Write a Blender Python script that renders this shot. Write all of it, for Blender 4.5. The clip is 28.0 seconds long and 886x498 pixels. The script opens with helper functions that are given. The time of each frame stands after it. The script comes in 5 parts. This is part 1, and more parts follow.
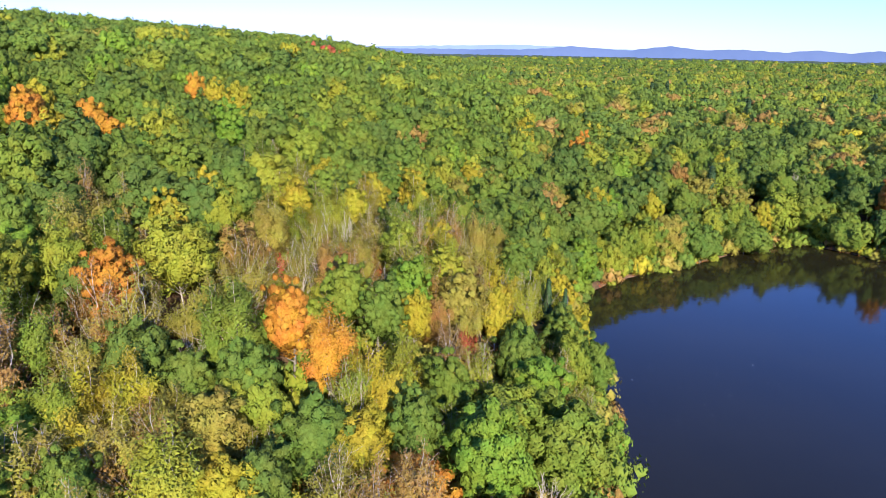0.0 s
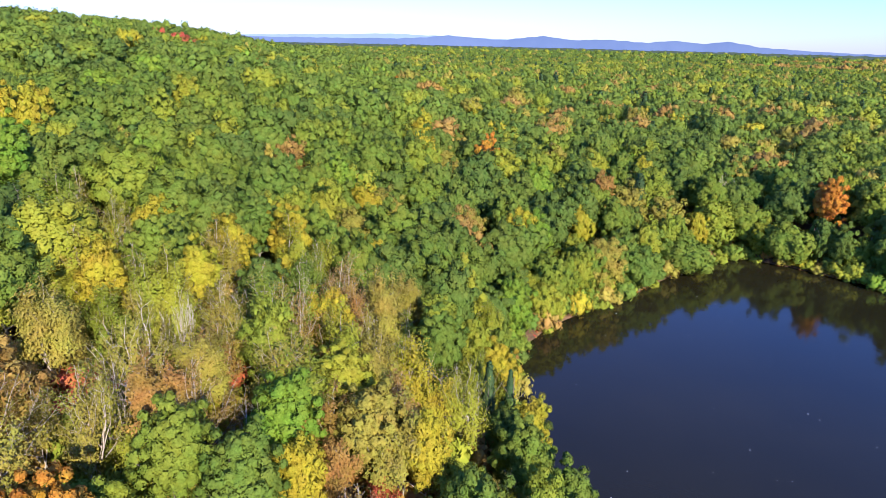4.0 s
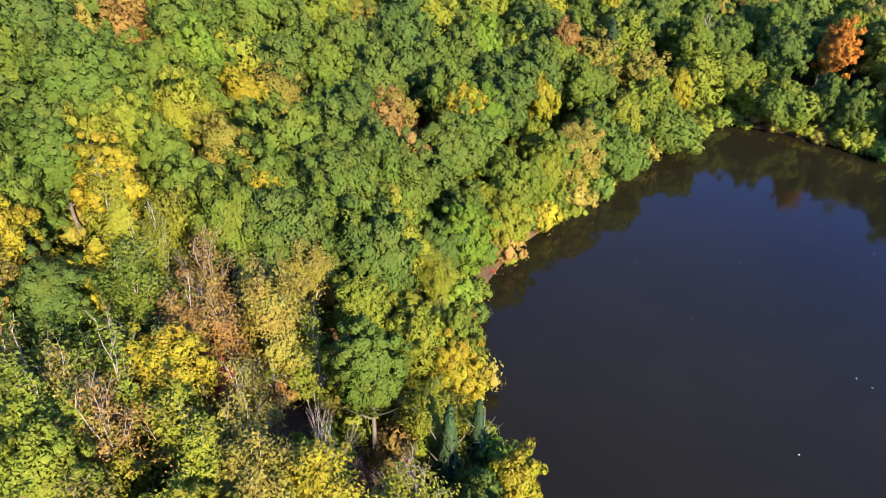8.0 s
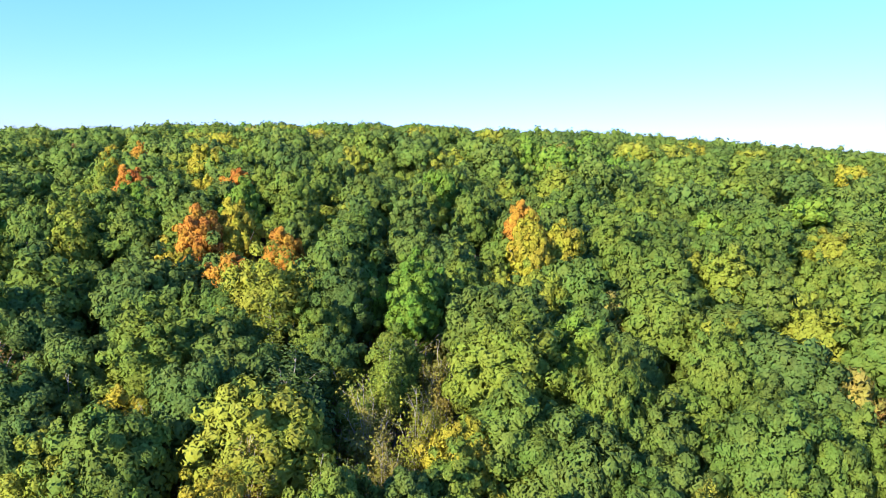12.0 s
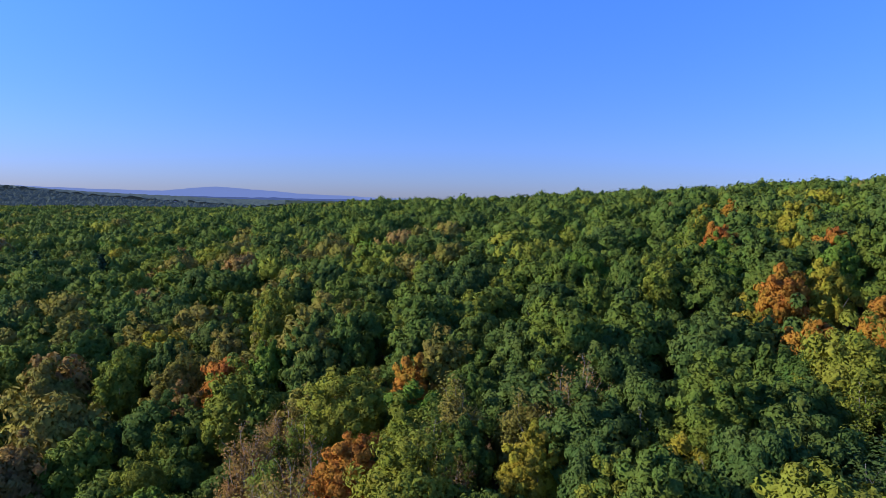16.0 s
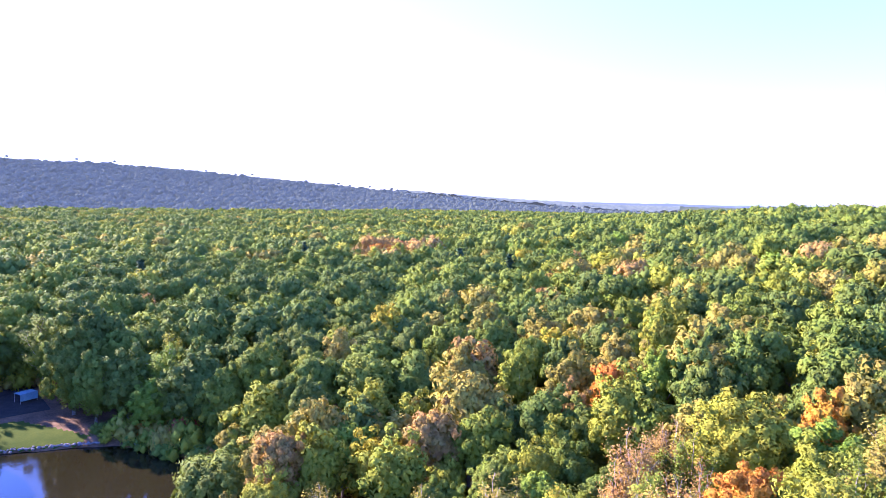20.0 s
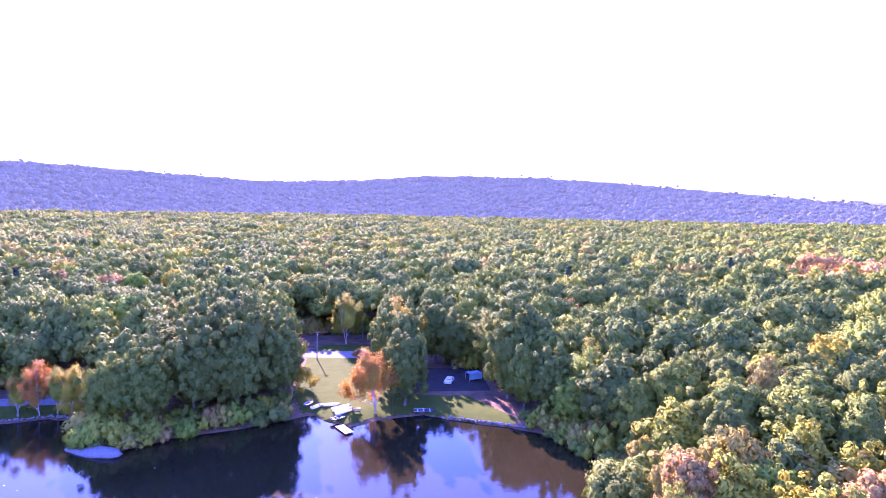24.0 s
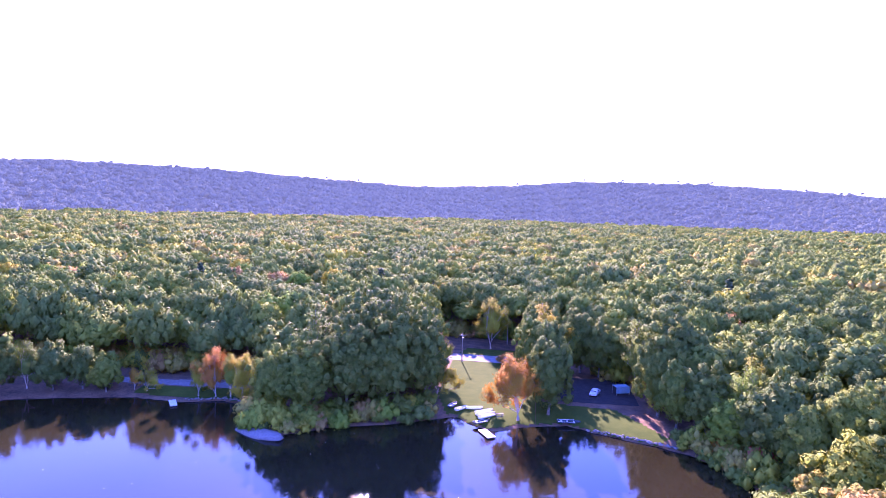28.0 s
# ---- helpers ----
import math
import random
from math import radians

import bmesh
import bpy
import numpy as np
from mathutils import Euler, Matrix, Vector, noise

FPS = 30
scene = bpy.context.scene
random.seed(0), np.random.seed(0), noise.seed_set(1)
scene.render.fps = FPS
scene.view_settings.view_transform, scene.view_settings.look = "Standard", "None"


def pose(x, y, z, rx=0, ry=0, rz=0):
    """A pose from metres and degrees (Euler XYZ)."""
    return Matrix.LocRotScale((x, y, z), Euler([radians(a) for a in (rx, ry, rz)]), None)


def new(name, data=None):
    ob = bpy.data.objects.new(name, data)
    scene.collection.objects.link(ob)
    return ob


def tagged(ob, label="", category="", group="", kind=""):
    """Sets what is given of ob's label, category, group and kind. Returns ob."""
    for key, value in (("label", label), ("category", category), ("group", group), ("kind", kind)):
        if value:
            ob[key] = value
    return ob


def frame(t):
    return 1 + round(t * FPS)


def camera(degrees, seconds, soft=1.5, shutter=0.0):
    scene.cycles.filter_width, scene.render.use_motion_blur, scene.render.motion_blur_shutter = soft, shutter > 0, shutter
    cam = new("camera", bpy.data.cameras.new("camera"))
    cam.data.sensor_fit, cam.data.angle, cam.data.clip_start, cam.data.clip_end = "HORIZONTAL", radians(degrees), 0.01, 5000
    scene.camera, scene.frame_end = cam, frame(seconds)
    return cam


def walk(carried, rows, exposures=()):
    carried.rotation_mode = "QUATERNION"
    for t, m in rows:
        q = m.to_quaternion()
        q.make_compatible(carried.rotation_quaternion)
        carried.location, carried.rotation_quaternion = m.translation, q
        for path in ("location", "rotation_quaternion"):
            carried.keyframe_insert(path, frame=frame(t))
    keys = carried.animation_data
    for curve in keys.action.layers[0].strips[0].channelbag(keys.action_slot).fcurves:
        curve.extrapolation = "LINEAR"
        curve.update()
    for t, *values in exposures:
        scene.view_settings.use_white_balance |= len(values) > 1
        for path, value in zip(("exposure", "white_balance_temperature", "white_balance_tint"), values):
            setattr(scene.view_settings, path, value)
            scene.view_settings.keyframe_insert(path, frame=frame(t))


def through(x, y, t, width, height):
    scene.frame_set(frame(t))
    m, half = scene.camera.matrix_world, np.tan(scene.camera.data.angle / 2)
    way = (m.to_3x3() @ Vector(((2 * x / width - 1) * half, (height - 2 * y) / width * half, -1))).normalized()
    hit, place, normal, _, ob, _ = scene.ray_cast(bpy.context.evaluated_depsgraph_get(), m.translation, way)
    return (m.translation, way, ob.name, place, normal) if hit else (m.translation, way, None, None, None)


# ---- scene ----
cam = camera(69.0, 28.0, soft=0.8)
METRES, EYE = 96.0, 47.6
ROWS = [
    (0.0, 0.0, 0.0, 0.0, -0.0, -17.3, 1.02),
    (0.5, -0.0064, 0.0417, -0.0, -1.36, -17.43, 1.08),
    (1.0, -0.0101, 0.0835, 0.0003, -5.96, -17.58, 1.05),
    (1.5, -0.0146, 0.1266, 0.0002, -8.5, -17.67, 1.12),
    (2.0, -0.0162, 0.1696, 0.0001, -9.28, -17.76, 1.18),
    (2.5, -0.016, 0.2126, -0.0, -9.71, -17.83, 1.22),
    (4.5, -0.0005, 0.3885, -0.0009, -10.71, -18.0, 1.39),
    (5.0, 0.0053, 0.4322, -0.0011, -10.87, -18.03, 1.42),
    (5.5, 0.0129, 0.4731, -0.0018, -11.15, -27.46, 1.57),
    (6.0, 0.0212, 0.5162, -0.0017, -11.27, -31.27, 1.66),
    (6.5, 0.0307, 0.5615, -0.0008, -14.07, -33.49, 1.67),
    (7.0, 0.0403, 0.6051, -0.0005, -17.11, -33.52, 1.57),
    (7.5, 0.0516, 0.6488, -0.0005, -17.84, -33.54, 1.58),
    (8.0, 0.0648, 0.6912, -0.0, -18.2, -33.54, 1.51),
    (8.5, 0.0782, 0.7406, 0.0026, -18.92, -23.48, 1.7),
    (9.0, 0.094, 0.7774, -0.0002, -19.1, -14.25, 1.19),
    (9.5, 0.1056, 0.8213, -0.0011, -15.11, -14.22, 1.26),
    (10.0, 0.1156, 0.8657, -0.0024, 10.49, -14.32, 1.37),
    (10.5, 0.1398, 0.8998, -0.0006, 27.54, -14.69, 1.67),
    (11.0, 0.1509, 0.9233, 0.0004, 38.38, -14.89, 1.82),
    (11.5, 0.1546, 0.9366, 0.0007, 48.12, -11.03, 1.89),
    (13.5, 0.1528, 0.9374, -0.0017, 72.89, -4.17, 1.76),
    (14.0, 0.1538, 0.9384, -0.0017, 84.33, -4.3, 1.62),
    (14.5, 0.1535, 0.9408, -0.0018, 93.54, -4.43, 1.49),
    (15.0, 0.1534, 0.9424, -0.0017, 101.01, -4.52, 1.32),
    (15.5, 0.1532, 0.9426, -0.0017, 103.49, -4.5, 1.34),
    (16.0, 0.1532, 0.9424, -0.0016, 104.31, -4.48, 1.42),
    (16.5, 0.1534, 0.9424, -0.0019, 104.74, -4.37, 1.53),
    (17.0, 0.1535, 0.9422, -0.0018, 105.02, -4.34, 1.64),
    (17.5, 0.1536, 0.942, -0.0017, 105.27, -4.37, 1.77),
    (18.0, 0.1537, 0.942, -0.0017, 105.47, -4.32, 1.82),
    (18.5, 0.1539, 0.9419, -0.0016, 105.61, -4.28, 1.91),
    (19.0, 0.1544, 0.939, -0.0019, 112.43, -4.39, 1.85),
    (19.5, 0.1534, 0.9387, -0.0017, 125.64, -4.67, 1.57),
    (20.0, 0.1534, 0.9378, -0.0019, 138.17, -4.76, 1.33),
    (20.5, 0.1529, 0.9377, -0.0019, 152.07, -4.81, 1.0),
    (21.0, 0.1524, 0.938, -0.0019, 164.12, -4.81, 0.74),
    (21.5, 0.1524, 0.9379, -0.0019, 168.61, -4.79, 0.77),
    (23.5, 0.1523, 0.9393, -0.0018, 172.05, -4.55, 1.13),
    (24.0, 0.1523, 0.9387, -0.0018, 174.51, -4.51, 1.16),
    (24.5, 0.1523, 0.9384, -0.0019, 178.95, -4.52, 1.15),
    (25.0, 0.1525, 0.9378, -0.0019, 183.46, -4.56, 1.16),
    (25.5, 0.1526, 0.9376, -0.0019, 184.97, -4.52, 1.23),
    (26.0, 0.1526, 0.9374, -0.0019, 185.83, -4.48, 1.29),
    (26.5, 0.1526, 0.9373, -0.0019, 186.46, -4.42, 1.39),
    (27.0, 0.1527, 0.9372, -0.0019, 186.93, -4.38, 1.46),
    (27.5, 0.1527, 0.9371, -0.0019, 187.3, -4.35, 1.54),
    (28.0, 0.1527, 0.9371, -0.0019, 187.54, -4.3, 1.62),
]
# seconds, stops, white balance
EXPOSURES = [(0.0, 1.06, 6550, 7), (5.0, 1.08, 6600, 8), (6.5, 1.16, 7100, 10), (8.0, 1.15, 7300, 10), (9.0, 1.24, 6700, 6), (9.5, 1.26, 6600, 6), (11.0, 1.38, 6600, 5), (11.5, 1.36, 6500, 5), (13.5, 0.53, 6200, 5),
             (14.5, 0.18, 6100, 7), (17.0, 0.02, 6000, 9), (18.0, 1.1, 6350, 10), (18.5, 1.45, 6450, 13), (19.0, 1.75, 6500, 18), (20.0, 2.4, 6450, 38), (21.5, 3.2, 6150, 74), (25.0, 3.02, 6150, 88), (28.0, 2.82, 6150, 82)]
walk(cam, [(t, pose(METRES * x, METRES * y, EYE + METRES * z, 0, 0, yaw) @ pose(0, 0, 0, 90 + pitch) @ pose(0, 0, 0, 0, 0, roll)) for t, x, y, z, yaw, pitch, roll in ROWS], EXPOSURES)
# ---- light ----
SUN_AZ, SUN_EL = 193.5, 26.0  # degrees counter-clockwise from +y, and above the horizon
sun_way = Vector((-math.sin(radians(SUN_AZ)) * math.cos(radians(SUN_EL)), math.cos(radians(SUN_AZ)) * math.cos(radians(SUN_EL)), math.sin(radians(SUN_EL))))
sun = new("sun", bpy.data.lights.new("sun", "SUN"))
sun.data.energy, sun.data.angle, sun.data.color = 4.9, radians(0.53), (1.0, 0.93, 0.82)
sun.matrix_world = sun_way.to_track_quat("Z", "Y").to_matrix().to_4x4()
world = bpy.data.worlds.new("sky")
scene.world = world
world.use_nodes = True
wn = world.node_tree.nodes
sky = wn.new("ShaderNodeTexSky")
sky.sky_type, sky.sun_disc = "NISHITA", False
sky.sun_elevation, sky.sun_rotation = radians(SUN_EL), radians(360.0 - SUN_AZ)
sky.air_density, sky.dust_density, sky.ozone_density = 1.0, 0.1, 1.6
vivid = wn.new("ShaderNodeHueSaturation")
vivid.inputs["Saturation"].default_value = 1.15
world.node_tree.links.new(sky.outputs["Color"], vivid.inputs["Color"])
blue = wn.new("ShaderNodeMix")
blue.data_type, blue.blend_type = "RGBA", "MULTIPLY"
blue.inputs["Factor"].default_value = 1.0
blue.inputs[7].default_value = (0.74, 0.88, 1.55, 1)
world.node_tree.links.new(vivid.outputs["Color"], blue.inputs[6])
where = wn.new("ShaderNodeTexCoord")
height = wn.new("ShaderNodeSeparateXYZ")
world.node_tree.links.new(where.outputs["Generated"], height.inputs[0])
haze = wn.new("ShaderNodeValToRGB")  # the air dims and blues the sky low down
haze.color_ramp.elements[0].position, haze.color_ramp.elements[0].color = 0.0, (0.57, 0.61, 0.86, 1)
haze.color_ramp.elements[1].position, haze.color_ramp.elements[1].color = 0.30, (1.04, 1.26, 1.50, 1)
world.node_tree.links.new(height.outputs["Z"], haze.inputs["Fac"])
thin = wn.new("ShaderNodeMix")
thin.data_type, thin.blend_type = "RGBA", "MULTIPLY"
thin.inputs["Factor"].default_value = 1.0
world.node_tree.links.new(blue.outputs[2], thin.inputs[6])
world.node_tree.links.new(haze.outputs["Color"], thin.inputs[7])
world.node_tree.links.new(thin.outputs[2], wn["Background"].inputs["Color"])
wn["Background"].inputs["Strength"].default_value = 0.108

# ---- materials ----
rng = np.random.default_rng(7)


def material(name, rough=0.8, spec=0.3):
    """A principled node material and a few short hands for it."""
    m = bpy.data.materials.new(name)
    m.use_nodes = True
    nt = m.node_tree
    b = nt.nodes["Principled BSDF"]
    b.inputs["Roughness"].default_value = rough
    b.inputs["Specular IOR Level"].default_value = spec
    return m, nt, b


def node(nt, kind, **values):
    n = nt.nodes.new(kind)
    for key, value in values.items():
        n.inputs[key.replace("_", " ")].default_value = value
    return n


def noise_node(nt, scale, detail=4.0, rough=0.6):
    co = nt.nodes.new("ShaderNodeNewGeometry")
    n = node(nt, "ShaderNodeTexNoise", Scale=scale, Detail=detail, Roughness=rough)
    nt.links.new(co.outputs["Position"], n.inputs["Vector"])
    return n


def ramp(nt, source, stops, mode="LINEAR"):
    r = nt.nodes.new("ShaderNodeValToRGB")
    r.color_ramp.interpolation = mode
    e = r.color_ramp.elements
    while len(e) < len(stops):
        e.new(0.5)
    for k, (at, col) in enumerate(stops):
        e[k].position, e[k].color = at, (*col, 1)
    nt.links.new(source, r.inputs["Fac"])
    return r


def bump(nt, b, source, strength, distance):
    n = node(nt, "ShaderNodeBump", Strength=strength, Distance=distance)
    nt.links.new(source, n.inputs["Height"])
    nt.links.new(n.outputs["Normal"], b.inputs["Normal"])


def surface(name, c1, c2, scale, rough=0.85, spec=0.25, c3=None, relief=0.4, depth=0.05, metal=0.0):
    """Two tones mottled by coarse noise, a finer grain over them, and relief."""
    m, nt, b = material(name, rough, spec)
    b.inputs["Metallic"].default_value = metal
    big, fine = noise_node(nt, scale, 5), noise_node(nt, scale * 9, 3)
    mixed = nt.nodes.new("ShaderNodeMath")
    mixed.operation = "MULTIPLY_ADD"
    nt.links.new(fine.outputs["Fac"], mixed.inputs[0])
    mixed.inputs[1].default_value = 0.45
    half = nt.nodes.new("ShaderNodeMath")
    half.operation = "MULTIPLY"
    nt.links.new(big.outputs["Fac"], half.inputs[0])
    half.inputs[1].default_value = 0.55
    nt.links.new(half.outputs[0], mixed.inputs[2])
    stops = [(0.36, c1), (0.62, c2)] + ([(0.75, c3)] if c3 else [])
    r = ramp(nt, mixed.outputs[0], stops)
    nt.links.new(r.outputs["Color"], b.inputs["Base Color"])
    bump(nt, b, mixed.outputs[0], relief, depth)
    return m


def leaf_shader(nt, b, colour_socket, through=0.28, grain=2.2):
    """Varies a leaf colour from spray to spray and lets some light through the leaf."""
    geo = nt.nodes.new("ShaderNodeNewGeometry")
    hsv = nt.nodes.new("ShaderNodeHueSaturation")
    val = node(nt, "ShaderNodeMapRange", To_Min=0.84, To_Max=1.18)
    nt.links.new(geo.outputs["Random Per Island"], val.inputs["Value"])
    nt.links.new(val.outputs["Result"], hsv.inputs["Value"])
    patch = noise_node(nt, 0.45, 3)
    hue = node(nt, "ShaderNodeMapRange", From_Min=0.3, From_Max=0.7, To_Min=0.478, To_Max=0.52)
    nt.links.new(patch.outputs["Fac"], hue.inputs["Value"])
    nt.links.new(hue.outputs["Result"], hsv.inputs["Hue"])
    nt.links.new(colour_socket, hsv.inputs["Color"])
    bump(nt, b, noise_node(nt, grain, 2, 0.7).outputs["Fac"], 0.5, 0.5 / grain)
    nt.links.new(hsv.outputs["Color"], b.inputs["Base Color"])
    tr = nt.nodes.new("ShaderNodeBsdfTranslucent")
    nt.links.new(hsv.outputs["Color"], tr.inputs["Color"])
    mix = nt.nodes.new("ShaderNodeMixShader")
    mix.inputs["Fac"].default_value = through
    out = nt.nodes["Material Output"]
    nt.links.new(b.outputs["BSDF"], mix.inputs[1])
    nt.links.new(tr.outputs["BSDF"], mix.inputs[2])
    nt.links.new(mix.outputs["Shader"], out.inputs["Surface"])


# species: two leaf colours between which single trees vary
LEAF = {
    "green": ((0.110, 0.164, 0.028), (0.162, 0.202, 0.027)),
    "dark": ((0.093, 0.140, 0.029), (0.128, 0.168, 0.028)),
    "lime": ((0.135, 0.222, 0.026), (0.170, 0.238, 0.028)),
    "yellowgreen": ((0.180, 0.222, 0.028), (0.275, 0.272, 0.030)),
    "olive": ((0.240, 0.210, 0.036), (0.320, 0.255, 0.048)),
    "yellow": ((0.310, 0.280, 0.027), (0.375, 0.290, 0.028)),
    "orange": ((0.470, 0.180, 0.030), (0.470, 0.235, 0.030)),
    "rust": ((0.285, 0.160, 0.040), (0.350, 0.225, 0.060)),
    "red": ((0.400, 0.085, 0.045), (0.440, 0.120, 0.055)),
    "pine": ((0.050, 0.095, 0.040), (0.068, 0.110, 0.042)),
}
ORDER = list(LEAF)
leaf_mat = {}
for key, (c1, c2) in LEAF.items():
    m, nt, b = material(key + "_leaves", 0.75, 0.05)
    info = nt.nodes.new("ShaderNodeObjectInfo")
    r = ramp(nt, info.outputs["Random"], [(0.0, c1), (1.0, c2)])
    leaf_shader(nt, b, r.outputs["Color"], 0.19)
    leaf_mat[key] = m
# the joined woods: one colour for each tree, by its own number
wood_mat, nt, b = material("mixed_woodland_leaves", 0.8, 0.04)
att = nt.nodes.new("ShaderNodeAttribute")
att.attribute_name = "tint"
stops = []
for k, key in enumerate(ORDER):
    stops += [(k / 10 + 0.002, LEAF[key][0]), (k / 10 + 0.097, LEAF[key][1])]
r = ramp(nt, att.outputs["Fac"], stops)
leaf_shader(nt, b, r.outputs["Color"], 0.11, 1.3)

bark = surface("grey_brown_bark", (0.10, 0.08, 0.06), (0.26, 0.22, 0.18), 3.0, 0.9)
pale_bark = surface("pale_grey_bark", (0.32, 0.25, 0.195), (0.52, 0.43, 0.35), 3.0, 0.85)
litter = surface("forest_floor_litter", (0.075, 0.046, 0.026), (0.20, 0.112, 0.062), 0.35, 0.95, 0.1, (0.29, 0.17, 0.095), 0.8, 0.2)
grass_mat = surface("mown_grass", (0.036, 0.062, 0.009), (0.060, 0.082, 0.013), 0.35, 0.95, 0.03, (0.105, 0.095, 0.028), 0.5, 0.05)

water_mat, nt, b = material("dark_pond_water", 0.055, 0.42)
b.inputs["IOR"].default_value = 1.31
deep = noise_node(nt, 0.03, 3)
r = ramp(nt, deep.outputs["Fac"], [(0.3, (0.012, 0.0104, 0.0046)), (0.7, (0.018, 0.0152, 0.0068))])
nt.links.new(r.outputs["Color"], b.inputs["Base Color"])
bump(nt, b, noise_node(nt, 0.9, 3).outputs["Fac"], 0.05, 0.25)


# ---- mesh helpers ----
def mesh_of(name, v, f, normals=None, mats=(), tint=None, smooth=False):
    """A mesh from arrays: vertices, and faces that all have the same number of corners (or a list of two such arrays).
    normals: one for each vertex, so that a leafy mass is shaded as a rounded whole. tint: one number for each vertex or each face."""
    me = bpy.data.meshes.new(name)
    sets = [a for a in (f if isinstance(f, list) else [f]) if len(a)]
    v = np.asarray(v, np.float32)
    me.vertices.add(len(v))
    me.vertices.foreach_set("co", v.ravel())
    sizes = np.concatenate([np.full(len(a), a.shape[1]) for a in sets]).astype(np.int32)
    me.loops.add(int(sizes.sum()))
    me.loops.foreach_set("vertex_index", np.concatenate([a.ravel() for a in sets]).astype(np.int32))
    me.polygons.add(len(sizes))
    me.polygons.foreach_set("loop_start", (np.cumsum(sizes) - sizes).astype(np.int32))
    me.polygons.foreach_set("use_smooth", np.full(len(sizes), smooth or normals is not None))
    if tint is not None:
        me.attributes.new("tint", "FLOAT", "POINT" if len(tint) == len(v) else "FACE").data.foreach_set("value", np.asarray(tint, np.float32))
    for m in mats:
        me.materials.append(m)
    me.update(calc_edges=True)
    me.validate()
    if normals is not None:
        me.normals_split_custom_set_from_vertices(np.asarray(normals, np.float32).tolist())
    return me


def part(name, bm, mat, parent=None, label="", at=None, smooth=False):
    """Links a bmesh as one mesh object under a thing or a part."""
    me = bpy.data.meshes.new(name)
    bm.to_mesh(me)
    bm.free()
    if smooth:
        me.shade_smooth()
    me.materials.append(mat)
    ob = new(name, me)
    ob.parent = parent
    if at is not None:
        ob.matrix_basis = at
    return tagged(ob, label)


def box(sx, sy, sz, at=(0, 0, 0), bevel=0.0, bm=None):
    """A bevelled box whose base is at `at`."""
    bm = bm or bmesh.new()
    g = bmesh.ops.create_cube(bm, size=1, matrix=Matrix.Translation((at[0], at[1], at[2] + sz / 2)) @ Matrix.Diagonal((sx, sy, sz, 1)))
    if bevel:
        es = list({e for v in g["verts"] for e in v.link_edges})
        bmesh.ops.bevel(bm, geom=es, offset=bevel, segments=2, affect="EDGES", profile=0.5)
    return bm


def rod(p, q, r1, r2, sides=8, bm=None):
    """A tapered round bar from p to q."""
    bm = bm or bmesh.new()
    p, q = Vector(p), Vector(q)
    m = Matrix.Translation((p + q) / 2) @ (q - p).to_track_quat("Z", "Y").to_matrix().to_4x4()
    bmesh.ops.create_cone(bm, cap_ends=True, segments=sides, radius1=r1, radius2=r2, depth=(q - p).length, matrix=m)
    return bm


# ---- the lie of the land ----
LAKE = np.array([(-27, -20), (-21, 0), (-8, 22), (8, 40), (17, 55), (21, 68), (22, 82), (21.5, 94), (22, 105), (25, 114), (29, 124), (37, 132), (45, 137), (56, 143),
                 (70, 152), (84, 160), (95, 163), (103, 155), (112, 142), (116, 125), (124, 100), (132, 60), (138, 20), (138, -20), (131, -38), (119, -42),
                 (104, -46), (92, -45), (83, -48), (76, -46), (70, -31), (62, -30), (53, -37), (42, -41), (32, -47), (29, -49), (26, -45), (20, -41), (15, -45),
                 (5, -48), (0, -45), (-6, -42), (-11, -40), (-18, -36), (-23, -29)], float)


def shore(x, y):
    """Metres from the water's edge, negative over the water."""
    x, y = np.asarray(x, float), np.asarray(y, float)
    best, inside = np.full(x.shape, 1e9), np.zeros(x.shape, bool)
    for (ax, ay), (bx, by) in zip(LAKE, np.roll(LAKE, -1, 0)):
        ex, ey = bx - ax, by - ay
        k = np.clip(((x - ax) * ex + (y - ay) * ey) / (ex * ex + ey * ey), 0, 1)
        best = np.minimum(best, np.hypot(x - ax - k * ex, y - ay - k * ey))
        if ey:
            inside ^= ((ay > y) != (by > y)) & (x < ax + (y - ay) * ex / ey)
    return np.where(inside, -best, best)


HEIGHT_AZ = [-180, -150, -60, -25, -8, 5, 15, 30, 55, 75, 95, 110, 125, 140, 155, 180]
HEIGHT_M = [2, 4, 5, 7, 13, 24, 35, 42.5, 46.5, 42, 33, 27, 16, 7, 3, 2]
HERE = (15.0, 85.0)


def waves(x, y, size, seed):
    """Smooth uneven swell, about -1 to 1."""
    r = np.random.default_rng(seed)
    s = 0
    for k in range(5):
        a, p, w = r.uniform(0, 6.28), r.uniform(0, 6.28), size * r.uniform(0.6, 1.7)
        s = s + np.sin((x * np.cos(a) + y * np.sin(a)) * 6.283 / w + p)
    return s / 3


def land(x, y):
    """Height of the ground; the water stands at 0."""
    x, y = np.asarray(x, float), np.asarray(y, float)
    d = shore(x, y)
    dx, dy = x - HERE[0], y - HERE[1]
    az, dist = np.degrees(np.arctan2(-dx, dy)), np.hypot(dx, dy)
    h = np.interp(az, HEIGHT_AZ, HEIGHT_M)
    dd = np.maximum(d, 0)
    g = 0.35 + 0.9 * (1 - np.exp(-dd / 4)) + h * (1 - np.exp(-dd / 130))
    g = g + waves(x, y, 90, 3) * np.clip(dd / 120, 0, 1.6)
    fade = np.clip((dist - 420) / 500, 0, 1)
    g = g * (1 - fade) + np.minimum(g, 9) * fade
    return np.where(d > 0, g, np.maximum(-2.5, 0.35 + d * 0.6))


